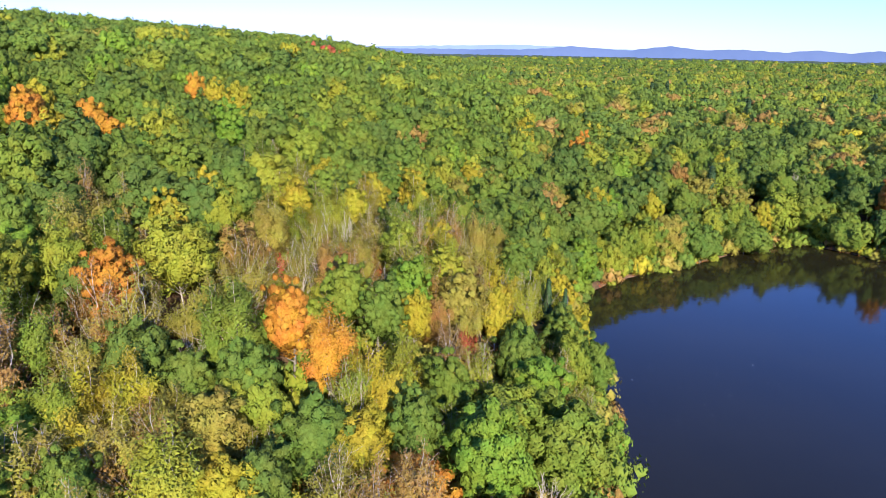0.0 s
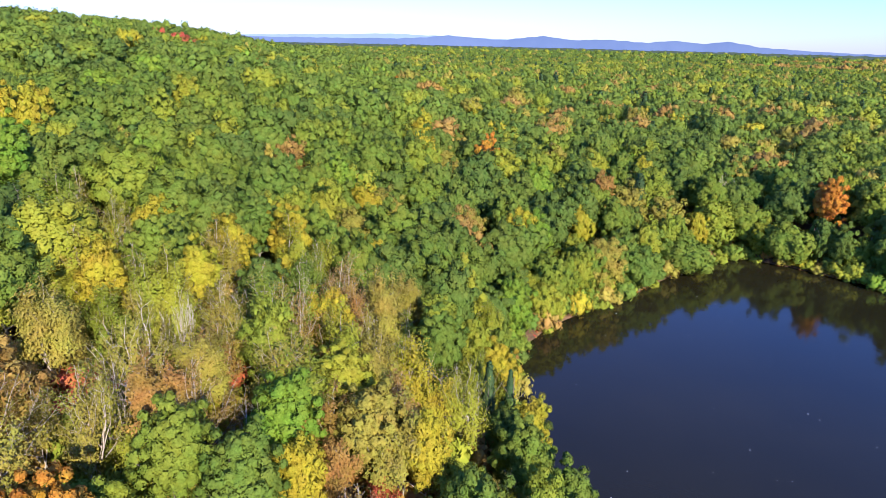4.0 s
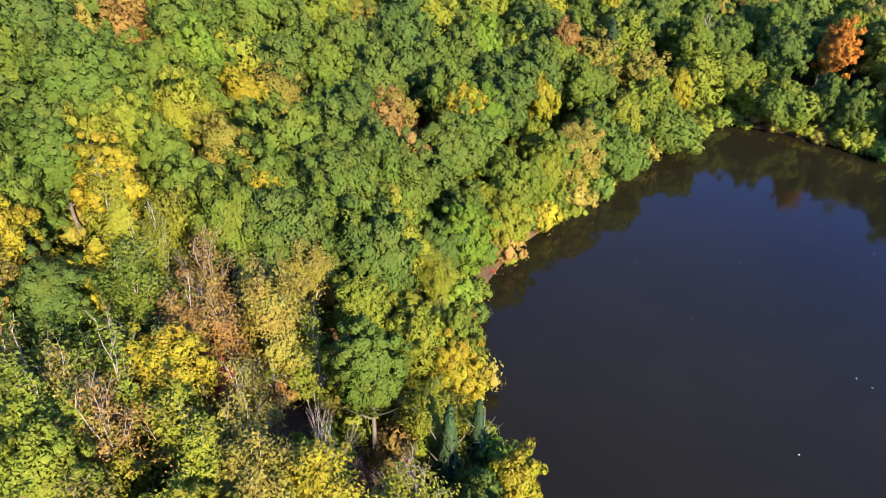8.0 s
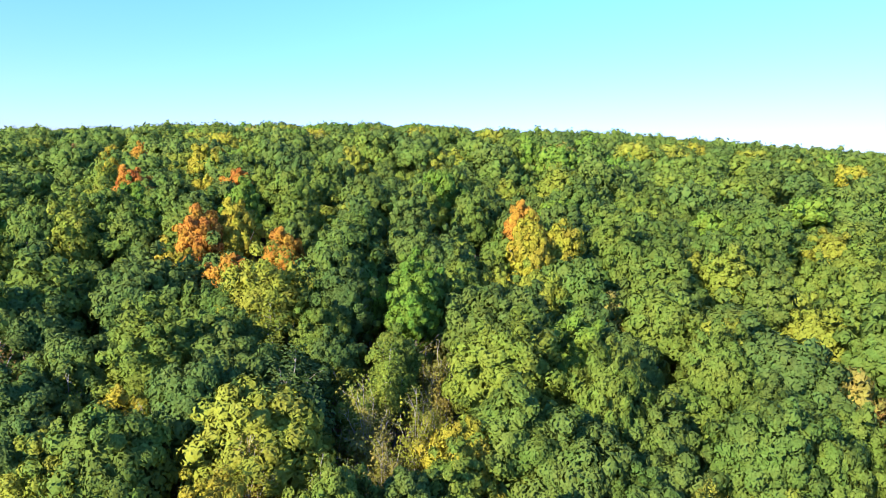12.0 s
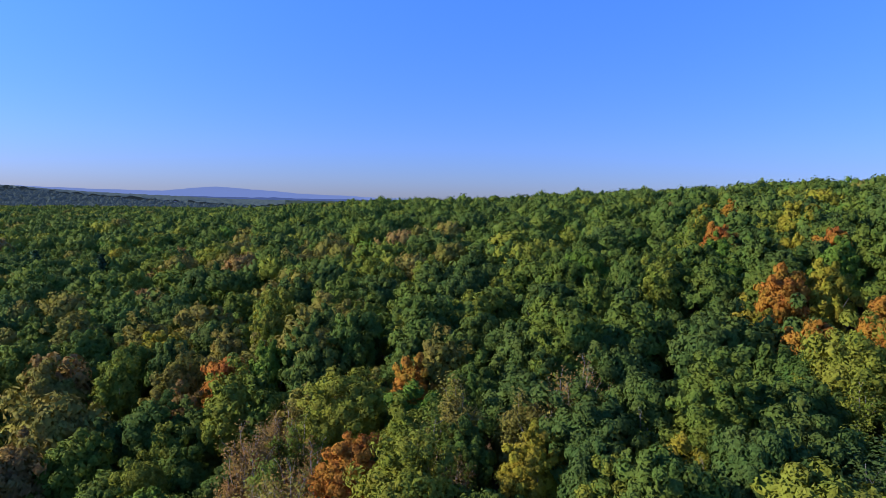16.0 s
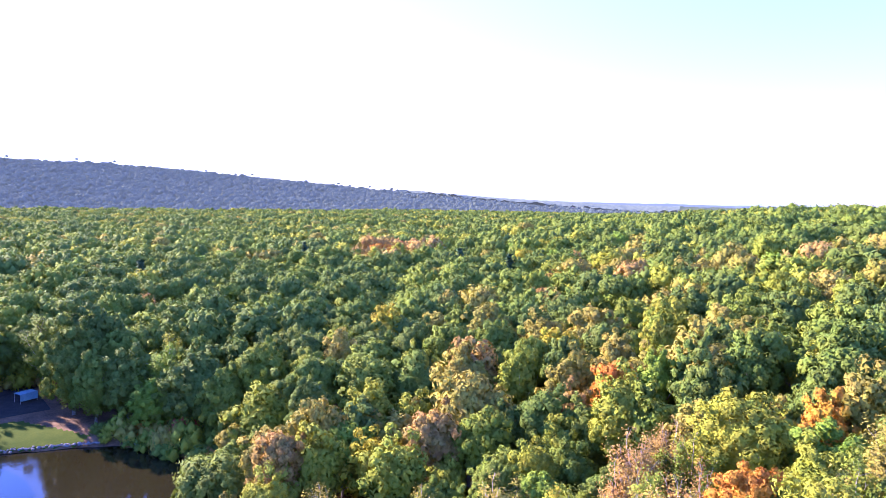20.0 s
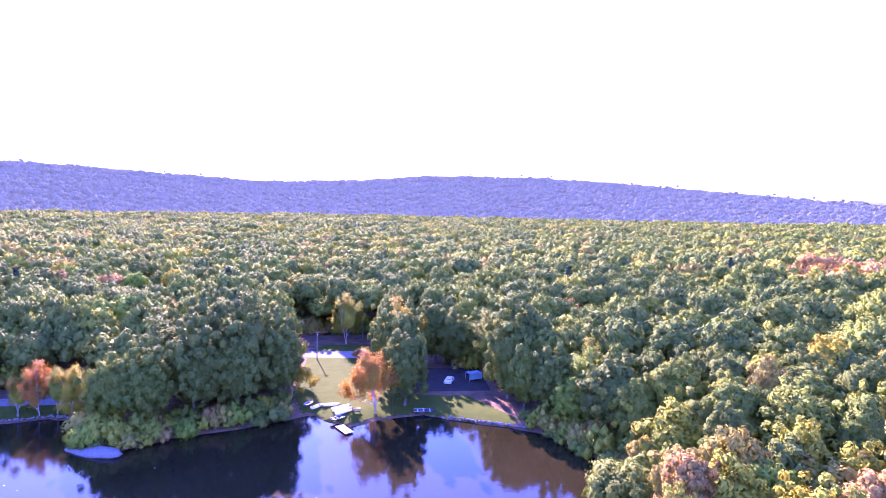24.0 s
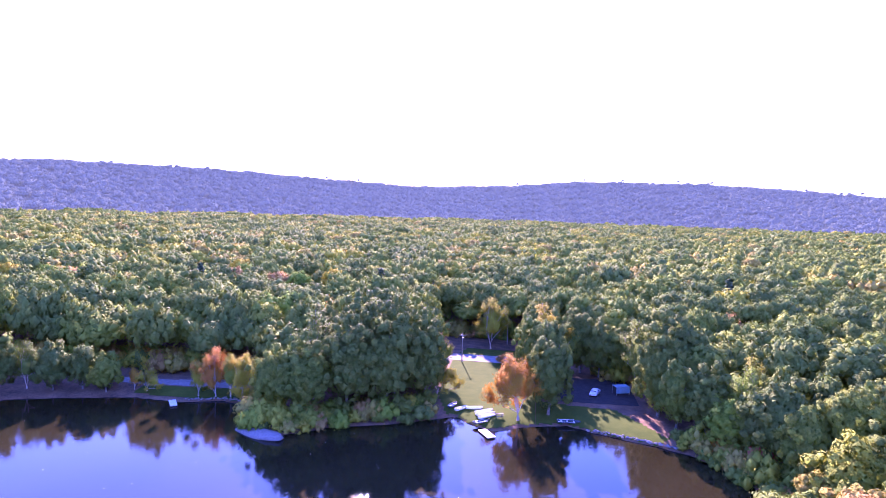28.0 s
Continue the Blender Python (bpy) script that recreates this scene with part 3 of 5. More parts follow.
# trees that stand out by their colour: x, y, radius of the crown
BANK = {
    "bare": [(7.7, 95.8, 2.2), (-7.7, 81.8, 2.2), (-27.2, 62.9, 2.9), (-0.7, 70.1, 2.2), (-19.1, 85.2, 4.4), (-14.7, 94.2, 2.3), (14.8, 157.0, 2.2)],
    "dark": [(-19.6, 111.7, 2.3), (-8.6, 107.6, 2.6), (-35.6, 90.9, 3.4), (-34.4, 108.9, 4.2), (-15.2, 46.7, 3.2), (-17.0, 135.2, 4.0), (-25.9, 59.0, 2.8), (-15.3, 149.7, 3.4), (14.2, 129.7, 5.0), (-40.9, 69.4, 3.0), (12.3, 162.3, 3.9), (30.3, 163.2, 4.4), (15.8, 140.4, 6.1), (43.8, 152.6, 4.5), (31.1, 140.5, 4.3), (-70.2, 25.9, 3.9), (46.5, 160.3, 5.3), (32.9, 173.8, 5.2)],
    "green": [(-7.6, 75.3, 2.2), (-12.3, 77.1, 3.0), (-20.3, 106.7, 2.8), (-13.2, 120.0, 2.3), (12.1, 101.3, 2.6), (-19.6, 116.0, 2.2), (-3.4, 108.5, 2.6), (-10.7, 126.4, 2.7), (-2.2, 131.0, 2.3), (21.4, 81.4, 3.1), (-0.1, 125.3, 2.9), (18.0, 85.7, 3.2), (-21.3, 126.1, 3.0), (-11.7, 53.4, 3.7), (-2.4, 55.9, 2.4), (-19.9, 60.0, 3.4), (-9.0, 152.0, 3.5), (13.4, 59.5, 4.8), (0.6, 64.9, 2.6), (-23.1, 67.0, 4.0), (-37.1, 42.2, 3.1), (-44.8, 61.1, 3.5), (23.5, 152.8, 2.9), (10.0, 75.1, 3.7), (2.9, 167.9, 4.4), (38.2, 136.5, 3.8), (-58.3, 46.9, 4.7), (-54.0, 34.7, 3.9), (9.7, 178.3, 5.4)],
    "lime": [(-4.7, 82.4, 2.2), (4.9, 52.8, 4.4), (28.5, 126.9, 3.0), (46.5, 171.5, 4.0)],
    "olive": [(3.8, 91.3, 2.2), (3.2, 97.0, 2.2), (-14.2, 111.9, 2.2), (2.4, 82.1, 2.2), (5.5, 82.4, 2.2), (-26.8, 103.2, 2.8), (-17.0, 88.8, 3.8), (5.1, 106.5, 2.2), (-29.5, 113.6, 2.2), (-7.4, 98.2, 2.2), (9.2, 113.9, 3.0), (-8.4, 46.0, 2.2), (-32.8, 123.4, 2.7), (3.4, 133.8, 2.2), (-33.6, 45.1, 4.0), (-21.5, 52.8, 3.5), (10.2, 152.8, 3.7), (-33.0, 65.5, 4.8), (-53.1, 57.6, 2.8), (26.1, 151.5, 3.2), (-26.4, 78.8, 4.2), (-25.7, 90.8, 2.2), (52.1, 144.1, 4.3), (-63.0, 32.5, 3.3), (-12.4, 158.6, 3.0), (-50.5, 23.8, 6.5)],
    "orange": [(-38.0, 68.8, 2.5), (-12.8, 65.9, 3.3), (-17.8, 68.8, 3.4), (-62.6, 40.5, 2.7), (41.2, 191.7, 2.2), (41.5, 200.0, 2.2)],
    "pine": [(17.0, 96.6, 2.2), (20.2, 98.7, 2.2)],
    "red": [(0.9, 103.3, 1.5), (3.0, 79.7, 1.4)],
    "rust": [(-3.7, 94.5, 2.2), (-0.5, 82.8, 2.2), (-12.0, 83.2, 2.4), (-15.7, 83.3, 2.2), (1.7, 110.9, 2.2), (-5.0, 45.6, 2.2), (-36.8, 77.5, 2.2), (-1.8, 47.4, 2.2), (-25.4, 49.6, 2.5), (23.0, 139.9, 3.4), (-42.6, 55.6, 4.0), (-48.8, 56.5, 3.0), (-37.6, 65.1, 2.8), (-8.4, 164.6, 2.4), (-41.1, 26.5, 3.9), (5.3, 85.0, 2.4), (-57.7, 37.1, 3.1), (-7.6, 168.6, 2.9), (24.0, 146.7, 4.0)],
    "yellow": [(6.9, 89.9, 2.2), (-3.5, 77.8, 2.6), (-1.3, 100.4, 2.6), (-13.0, 114.3, 2.2), (-23.3, 99.5, 2.2), (7.1, 81.0, 2.2), (-6.1, 122.7, 2.2), (21.2, 93.7, 2.2), (-22.0, 118.0, 2.2), (5.7, 125.7, 2.4), (20.2, 105.3, 2.2), (-18.0, 44.9, 2.5), (-7.4, 53.2, 2.2), (6.2, 148.6, 2.4), (-32.7, 53.9, 2.8), (-29.6, 55.9, 2.8), (-7.9, 62.5, 2.2), (36.4, 150.3, 3.5), (51.6, 156.2, 2.2), (-33.6, 23.2, 3.5)],
    "yellowgreen": [(-6.4, 91.6, 2.4), (0.4, 93.8, 2.5), (-7.0, 95.9, 2.2), (-3.9, 99.2, 2.2), (-23.2, 107.2, 2.2), (0.4, 88.5, 2.8), (-8.0, 130.5, 2.4), (-34.3, 98.0, 2.6), (-27.0, 117.0, 2.6), (13.4, 110.0, 2.2), (-16.8, 98.4, 3.3), (-2.3, 116.2, 2.4), (17.7, 107.5, 3.0), (-0.5, 139.5, 3.4), (-5.7, 118.9, 2.5), (-22.4, 45.5, 3.7), (-5.9, 134.9, 3.1), (18.6, 122.1, 3.6), (-9.3, 59.4, 2.2), (-2.6, 154.7, 3.2), (-4.6, 66.7, 2.4), (4.9, 68.3, 2.2), (-43.1, 42.8, 3.2), (-32.3, 29.8, 3.7), (17.3, 77.9, 2.3), (-45.8, 30.8, 4.0), (-32.7, 91.5, 2.2), (-63.7, 21.9, 3.3), (21.6, 185.2, 4.1)],
}
EAST = {
    "bare": [(98.9, 177.1, 3.6), (109.0, 156.0, 2.6)],
    "dark": [(-31.7, 156.9, 2.8), (-25.7, 167.3, 3.6), (115.4, 218.6, 6.5), (131.9, 189.0, 6.5)],
    "green": [(-4.6, 176.4, 4.1), (-38.8, 163.9, 3.7), (-13.2, 170.1, 5.1), (-48.4, 164.1, 3.5), (1.7, 187.6, 4.9), (-20.2, 180.9, 4.7), (61.0, 145.5, 4.2), (74.9, 153.4, 5.3), (101.6, 156.6, 6.3), (97.0, 166.0, 4.6)],
    "olive": [(101.6, 249.3, 6.3), (128.9, 207.2, 6.5), (121.8, 275.4, 6.5)],
    "orange": [(-59.0, 156.0, 2.2), (113.3, 159.7, 3.5), (123.5, 326.4, 2.9), (146.3, 384.8, 4.4), (44.2, 207.0, 2.7), (30.8, 322.4, 2.7), (72.3, -93.1, 5.1)],
    "pine": [(71.0, 169.5, 3.0)],
    "red": [(-56.0, 318.0, 5.5), (-64.0, 320.0, 5.0)],
    "rust": [(62.1, 170.6, 3.4), (116.3, 187.8, 4.1)],
    "yellow": [(-48.5, 154.3, 2.3), (-53.4, 152.4, 2.3), (80.2, 187.0, 2.2), (28.1, 225.6, 2.6), (23.1, 192.6, 3.8), (29.5, 241.2, 2.6), (51.4, 257.4, 3.7)],
    "yellowgreen": [(-22.2, 151.5, 3.2), (-31.6, 168.0, 3.7), (87.6, 166.0, 5.0), (43.9, 227.8, 3.4), (92.7, 209.2, 5.7), (155.0, 204.0, 6.5), (65.0, 153.0, 3.0)],
}
UPLAND = {
    "dark": [(-39.3, 115.3, 2.8), (-30.8, 132.6, 3.8), (-49.7, 101.3, 3.0), (-55.9, 92.2, 4.5), (-60.7, 81.7, 3.4), (-66.7, 103.3, 3.3), (-78.5, 82.9, 3.7), (-67.4, 141.2, 3.4)],
    "green": [(-36.0, 120.4, 2.4), (-42.0, 78.5, 2.5), (-44.2, 106.2, 2.8), (-42.3, 115.1, 2.6), (-51.0, 108.7, 3.1), (-53.9, 77.2, 3.2), (-46.9, 129.5, 3.0), (-45.5, 134.8, 3.4), (-62.9, 129.5, 3.1), (-81.4, 94.3, 3.0), (-87.5, 130.6, 3.9), (-116.4, 86.5, 4.0)],
    "lime": [(-49.5, 124.6, 2.2), (-82.2, 120.2, 2.5)],
    "olive": [(-44.5, 87.7, 2.5), (-45.9, 83.4, 2.3), (-33.7, 146.8, 2.9)],
    "orange": [(-65.5, 120.5, 2.2), (-107.8, 109.6, 2.2), (-58.2, 111.6, 2.2), (-71.7, 111.4, 2.2), (-155.8, 119.0, 3.0), (-94.5, 123.8, 2.2)],
    "rust": [(-50.0, 88.6, 2.2), (-154.6, 105.0, 2.6)],
    "yellow": [(-36.6, 97.7, 2.4), (-72.1, 116.6, 2.2), (-37.8, 85.2, 2.5), (-91.3, 117.9, 2.7), (-65.2, 106.5, 2.2), (-123.9, 108.8, 2.5), (-47.4, 148.0, 2.2), (-123.3, 126.6, 5.0), (-154.9, 112.3, 3.4)],
    "yellowgreen": [(-42.2, 93.9, 2.4), (-44.1, 139.2, 2.6), (-57.1, 119.8, 2.3), (-41.3, 75.7, 3.5), (-80.2, 97.7, 3.0), (-106.5, 76.4, 3.2), (-119.8, 107.4, 2.6), (-41.3, 143.9, 3.3)],
}
WEST = {
    "dark": [(-65.4, 72.9, 3.7), (-72.3, 74.4, 3.5), (-19.5, 5.8, 5.2), (-78.2, 47.9, 4.1), (-99.2, 49.8, 4.8), (-69.3, -12.8, 4.2), (-107.4, 28.0, 4.6), (-50.2, -40.7, 5.2), (-126.0, -6.4, 6.3)],
    "green": [(-71.8, 66.3, 4.8), (-70.9, 56.1, 4.1), (-67.5, 49.6, 3.3), (-77.6, 66.5, 4.2), (-48.2, 1.0, 4.5), (-42.3, -5.7, 4.6), (-99.9, 42.1, 5.0), (-37.9, -20.6, 4.4), (-77.4, 3.1, 4.6), (-71.1, -3.8, 4.6), (-84.8, -13.7, 4.5), (-73.4, -42.2, 5.0), (11.2, -106.1, 6.1)],
    "lime": [(-64.8, 45.6, 2.2), (-29.3, -40.4, 3.7), (-24.0, -34.0, 3.4)],
    "olive": [(-54.4, 65.3, 2.4), (-65.3, 52.2, 3.6), (-31.7, 12.0, 4.6), (-71.3, 48.3, 5.2), (-76.2, 32.0, 3.4), (-60.0, 12.5, 4.9), (-91.2, 17.9, 5.1), (-85.3, 8.7, 4.4), (-86.7, -8.4, 5.7), (-96.1, -31.0, 5.8), (-138.2, 13.2, 6.0), (-146.6, -148.0, 6.3)],
    "orange": [(-56.6, 68.9, 2.2)],
    "rust": [(-51.8, 61.3, 2.4), (-63.9, 10.6, 5.6), (-185.5, -211.1, 6.5), (-169.1, -166.7, 6.5), (-151.2, -129.2, 6.1), (-42.8, -99.0, 5.3)],
    "yellow": [(-75.8, -30.3, 4.4), (-85.0, -43.7, 5.2), (25.2, -107.9, 5.3)],
    "yellowgreen": [(-45.5, 72.7, 3.5), (-27.9, 18.5, 4.3), (-83.9, 34.7, 3.0), (-89.9, 31.3, 2.8), (-33.5, -53.0, 4.8)],
}
for kind, places in [q for region in (BANK, EAST, UPLAND, WEST) for q in region.items()]:
    for px, py, pr in places:
        s = float(shore(px, py))
        pr = pr if kind in ("red", "pine", "bare") else max(pr, 2.9)
        pr = min(pr * (0.96 if 40 < py < 118 and s < 50 else 1.06), 6.2)
        tall = 12.8 + 0.75 * (pr - 3.5) + (px * 7.3 + py * 3.1) % 2.2
        tall = {"orange": 15.0, "red": 8.0}.get(kind, tall)
        tall = 17.6 if math.hypot(px - 15, py - 85) > 88 and py > -36 else tall
        plant(px, py, kind, pr, min(tall, 9 + s * 0.6) if s < 10 else tall, where="by the pond" if s < 15 else "on the wooded slope")
# ---- woods ----
#                  green dark lime ygreen olive yellow orange rust red pine
SHARES = np.array([(50, 27, 3, 12, 4.0, 1.3, 0.3, 0.9, 0.1, 0.5),  # upland
                   (10, 5, 5, 30, 28, 3, 0.3, 21, 0.2, 0.5),  # bank
                   (45, 40, 1.5, 7, 4, 0.4, 0.2, 1.0, 0.1, 2.0),  # south
                   (32, 38, 2, 9, 8, 0.6, 0.3, 4, 0.2, 6),  # east
                   (32, 20, 2, 18, 18, 1.2, 0.3, 8, 0.1, 1),  # golden slope
                   (3, 3, 0, 8, 30, 1, 3, 48, 3, 0)])  # rusty meadow


def zone(x, y):
    """Which mixture grows at each place."""
    d = shore(x, y)
    dx, dy = x - HERE[0], y - HERE[1]
    az, dist = np.degrees(np.arctan2(-dx, dy)), np.hypot(dx, dy)
    #              green dark lime ygreen olive yellow orange rust red pine
    z = np.zeros(x.shape, int)
    z = np.where(np.abs(az) > 128, 2, z)
    z = np.where((az < -4) & (az > -128), 3, z)
    z = np.where((d < 52) & (x < 45) & (y > -10) & (y < 118), 1, z)
    z = np.where((d < 150) & (x < -24) & (y < 78) & (y > -25), 4, z)
    meadow = np.hypot(x + 168, y + 170) + 0.35 * np.hypot(x + 150, y + 130) < 42
    plain = (az < -37) & (az > -60) & (dist > 850) & (dist < 1350) & (waves(x, y, 160, 4) > -0.2)
    return np.where(meadow | plain, 5, z)


def mix(x, y):
    """How the species share the ground at each place: cumulative shares in the order of LEAF."""
    w = SHARES[zone(x, y)]
    return np.cumsum(w / w.sum(-1, keepdims=True), -1)


def species(x, y, r):
    u = r.random(np.shape(x))
    patch = np.clip(0.5 + 0.28 * waves(x, y, 45, 11), 0, 1)
    u = np.clip(u * 0.72 + patch * 0.28, 0, 0.9999)
    return np.minimum((u[..., None] > mix(x, y)).sum(-1), 9)


def scatter(x0, x1, y0, y1, step, r):
    """Jittered places on a grid."""
    gx, gy = np.meshgrid(np.arange(x0, x1, step), np.arange(y0, y1, step * 0.9))
    gx = gx + (np.arange(len(gx)) % 2 * step * 0.5)[:, None]
    return (gx + r.uniform(-0.33, 0.33, gx.shape) * step).ravel(), (gy + r.uniform(-0.33, 0.33, gy.shape) * step).ravel()


def clear(x, y, gap):
    """False where a planted tree already stands."""
    p = np.array(planted)
    ok = np.ones(len(x), bool)
    for px, py, pr in p:
        ok &= np.hypot(x - px, y - py) > gap * (pr + 3.6)
    return ok


def open_land(x, y):
    """The lawns, the road and the beach, where nothing tall grows."""
    lawn = (y < -38) & (y > -122) & (x > 11) & (x < 44)
    lawn |= (y < -38) & (y > -78) & (x > -15) & (x < 14)
    lawn |= (y < -70) & (y > -96) & (x > -4) & (x < 12)
    road = (y < -38) & (y > -61) & (x > 30) & (x < 150)
    return lawn | road


NEAR = lambda x, y: (((x > -62) & (x < 70) & (y > 18) & (y < 172)) | ((x > -52) & (x < 20) & (y > -20) & (y < 60)))
ON_BANK = lambda x, y: (shore(x, y) < 50) & (x < 30) & (y > 20) & (y < 116)
for bank, step in ((True, 6.1), (False, 6.7)):
    x, y = scatter(-62, 72, -20, 172, step, rng)
    ok = NEAR(x, y) & (shore(x, y) > 0.6) & clear(x, y, 0.47) & (ON_BANK(x, y) == bank)
    ok &= (rng.random(len(x)) > 0.14) | (y > 92) | (x > -34)
    x, y = x[ok], y[ok]
    for px, py, k in zip(x, y, species(x, y, rng)):
        s = float(shore(px, py))
        kind = "bare" if bank and rng.random() < 0.10 else ORDER[k]
        if s < 9:
            pr, h = rng.uniform(2.3, 3.4), rng.uniform(6.5, 11)
        elif bank:
            pr, h = rng.uniform(2.6, 4.1), rng.uniform(9.0, 13.5)
        else:
            pr, h = rng.uniform(3.5, 5.2), rng.uniform(11.5, 17.5)
        plant(float(px), float(py), kind, float(pr), float(h), where="by the pond" if s < 15 else "on the wooded slope")

# a close row of smaller trees at the water's edge
line = np.array([(22.0, 104.0), (25, 114), (29, 124), (37, 132), (45, 137), (56, 143), (70, 152), (84, 160), (95, 163), (103, 155), (112, 142), (116, 125), (124, 100)])
along = np.concatenate([[0], np.cumsum(np.hypot(*np.diff(line, axis=0).T))])
for q in np.arange(1.0, along[-1], 3.9):
    px, py = np.interp(q, along, line[:, 0]), np.interp(q, along, line[:, 1])
    tx, ty = np.interp(q + 1, along, line[:, 0]) - px, np.interp(q + 1, along, line[:, 1]) - py
    k = rng.uniform(1.6, 4.2) / max(math.hypot(tx, ty), 0.1)
    px, py = float(px - ty * k), float(py + tx * k)
    if shore(px, py) < 0.8 or not clear(np.array([px]), np.array([py]), 0.42)[0]:
        continue
    kind = rng.choice(["green", "dark", "yellowgreen", "olive", "lime", "rust", "yellow"], p=[0.3, 0.2, 0.25, 0.1, 0.06, 0.06, 0.03])
    plant(px, py, str(kind), float(rng.uniform(2.3, 3.6)), float(rng.uniform(6.5, 12.5)), where="by the pond")
# ---- the far bank: lawns, road, boats ----
def inside(poly, x, y):
    ok = np.zeros(np.shape(x), bool)
    for (ax, ay), (bx, by) in zip(poly, poly[1:] + poly[:1]):
        if by != ay:
            ok ^= ((ay > y) != (by > y)) & (x < ax + (y - ay) * (bx - ax) / (by - ay))
    return ok


def patch(name, poly, lift, mat, label, category, step=0.7):
    """A sheet draped over the ground within an outline."""
    xs, ys = [p[0] for p in poly], [p[1] for p in poly]
    gx, gy = np.meshgrid(np.arange(min(xs), max(xs) + step, step), np.arange(min(ys), max(ys) + step, step))
    n, m = gx.shape
    k = np.arange(n * m).reshape(n, m)
    f = np.stack([k[:-1, :-1], k[:-1, 1:], k[1:, 1:], k[1:, :-1]], -1)
    ok = inside(poly, gx[:-1, :-1] + step / 2, gy[:-1, :-1] + step / 2) & (shore(gx, gy)[:-1, :-1] > 0.3)
    v = np.stack([gx, gy, land(gx, gy) + lift], -1).reshape(-1, 3)
    return tagged(new(name, mesh_of(name, v, f[ok], mats=[mat], smooth=True)), label, category, kind="structure")


gravel = surface("pale_gravel", (0.13, 0.12, 0.105), (0.22, 0.20, 0.175), 1.2, 0.95, 0.1, None, 0.6, 0.03)
# leafy gravel of the drive, darkened in colour to stand for tree shade
drive_mat = surface("shade_toned_leafy_gravel", (0.028, 0.025, 0.020), (0.058, 0.049, 0.038), 0.6, 0.95, 0.1)
stone_mat = surface("grey_field_stone", (0.11, 0.10, 0.09), (0.25, 0.22, 0.20), 2.5, 0.9)
white_paint = surface("weathered_white_paint", (0.62, 0.62, 0.60), (0.82, 0.82, 0.80), 2.0, 0.5, 0.4, None, 0.1, 0.01)
dark_hull = surface("dark_green_hull", (0.03, 0.04, 0.04), (0.07, 0.08, 0.08), 2.0, 0.5)
plank = surface("silvered_planks", (0.45, 0.43, 0.40), (0.68, 0.66, 0.62), 2.5, 0.8, 0.3, None, 0.3, 0.01)
wood_pole = surface("weathered_pole_wood", (0.16, 0.13, 0.10), (0.30, 0.25, 0.20), 3.0, 0.9)
blue_paint = surface("pale_blue_paint", (0.28, 0.36, 0.55), (0.40, 0.48, 0.68), 2.0, 0.6)
tarp = surface("blue_green_tarpaulin", (0.10, 0.24, 0.28), (0.18, 0.34, 0.38), 1.5, 0.6)
tyre = surface("black_rubber", (0.015, 0.015, 0.015), (0.03, 0.03, 0.03), 6.0, 0.8)
car_paint = surface("silver_white_car_paint", (0.66, 0.68, 0.72), (0.74, 0.76, 0.80), 0.5, 0.25, 0.5, None, 0.0, 0.01)
glass_mat, nt, b = material("dark_window_glass", 0.05, 0.5)
b.inputs["Base Color"].default_value = (0.02, 0.025, 0.03, 1)
metal_grey = surface("galvanised_metal", (0.35, 0.36, 0.38), (0.5, 0.5, 0.52), 4.0, 0.45, 0.5, None, 0.1, 0.01, 0.8)

patch("lawn_beach", [(17, -41), (27, -43), (31, -47), (35, -60), (35, -90), (8.2, -90), (8.2, -61), (12, -60.5), (11.8, -44)], 0.05, grass_mat, "sunlit mown lawn sloping to the beach", "lawn")
patch("lawn_point", [(11.6, -46), (2, -44), (-12, -39), (-15, -41), (-6, -56), (8, -58), (12, -60)], 0.05, grass_mat, "mown grass along the stone-edged bank", "lawn")
patch("lawn_verge", [(12, -98), (34, -98), (32, -106), (14, -107)], 0.05, grass_mat, "strip of rough grass beyond the road", "lawn")
patch("road", [(6, -90), (44, -90), (62, -82), (72, -56), (80, -53.5), (112, -51.5), (150, -52), (150, -56), (112, -55.5), (80, -57.5), (76, -59), (66, -84), (46, -98), (0, -98)], 0.07, gravel, "pale gravel road along the pond", "road")
patch("lawn_bank", [(74, -47), (92, -46), (105, -47), (105, -51), (76, -54)], 0.05, grass_mat, "narrow grass bank between road and water", "lawn")
patch("drive", [(-12, -60), (8, -60), (8, -80), (-12, -80)], 0.06, drive_mat, "parking place strewn with brown leaves, tree shade in its dark colour", "ground")

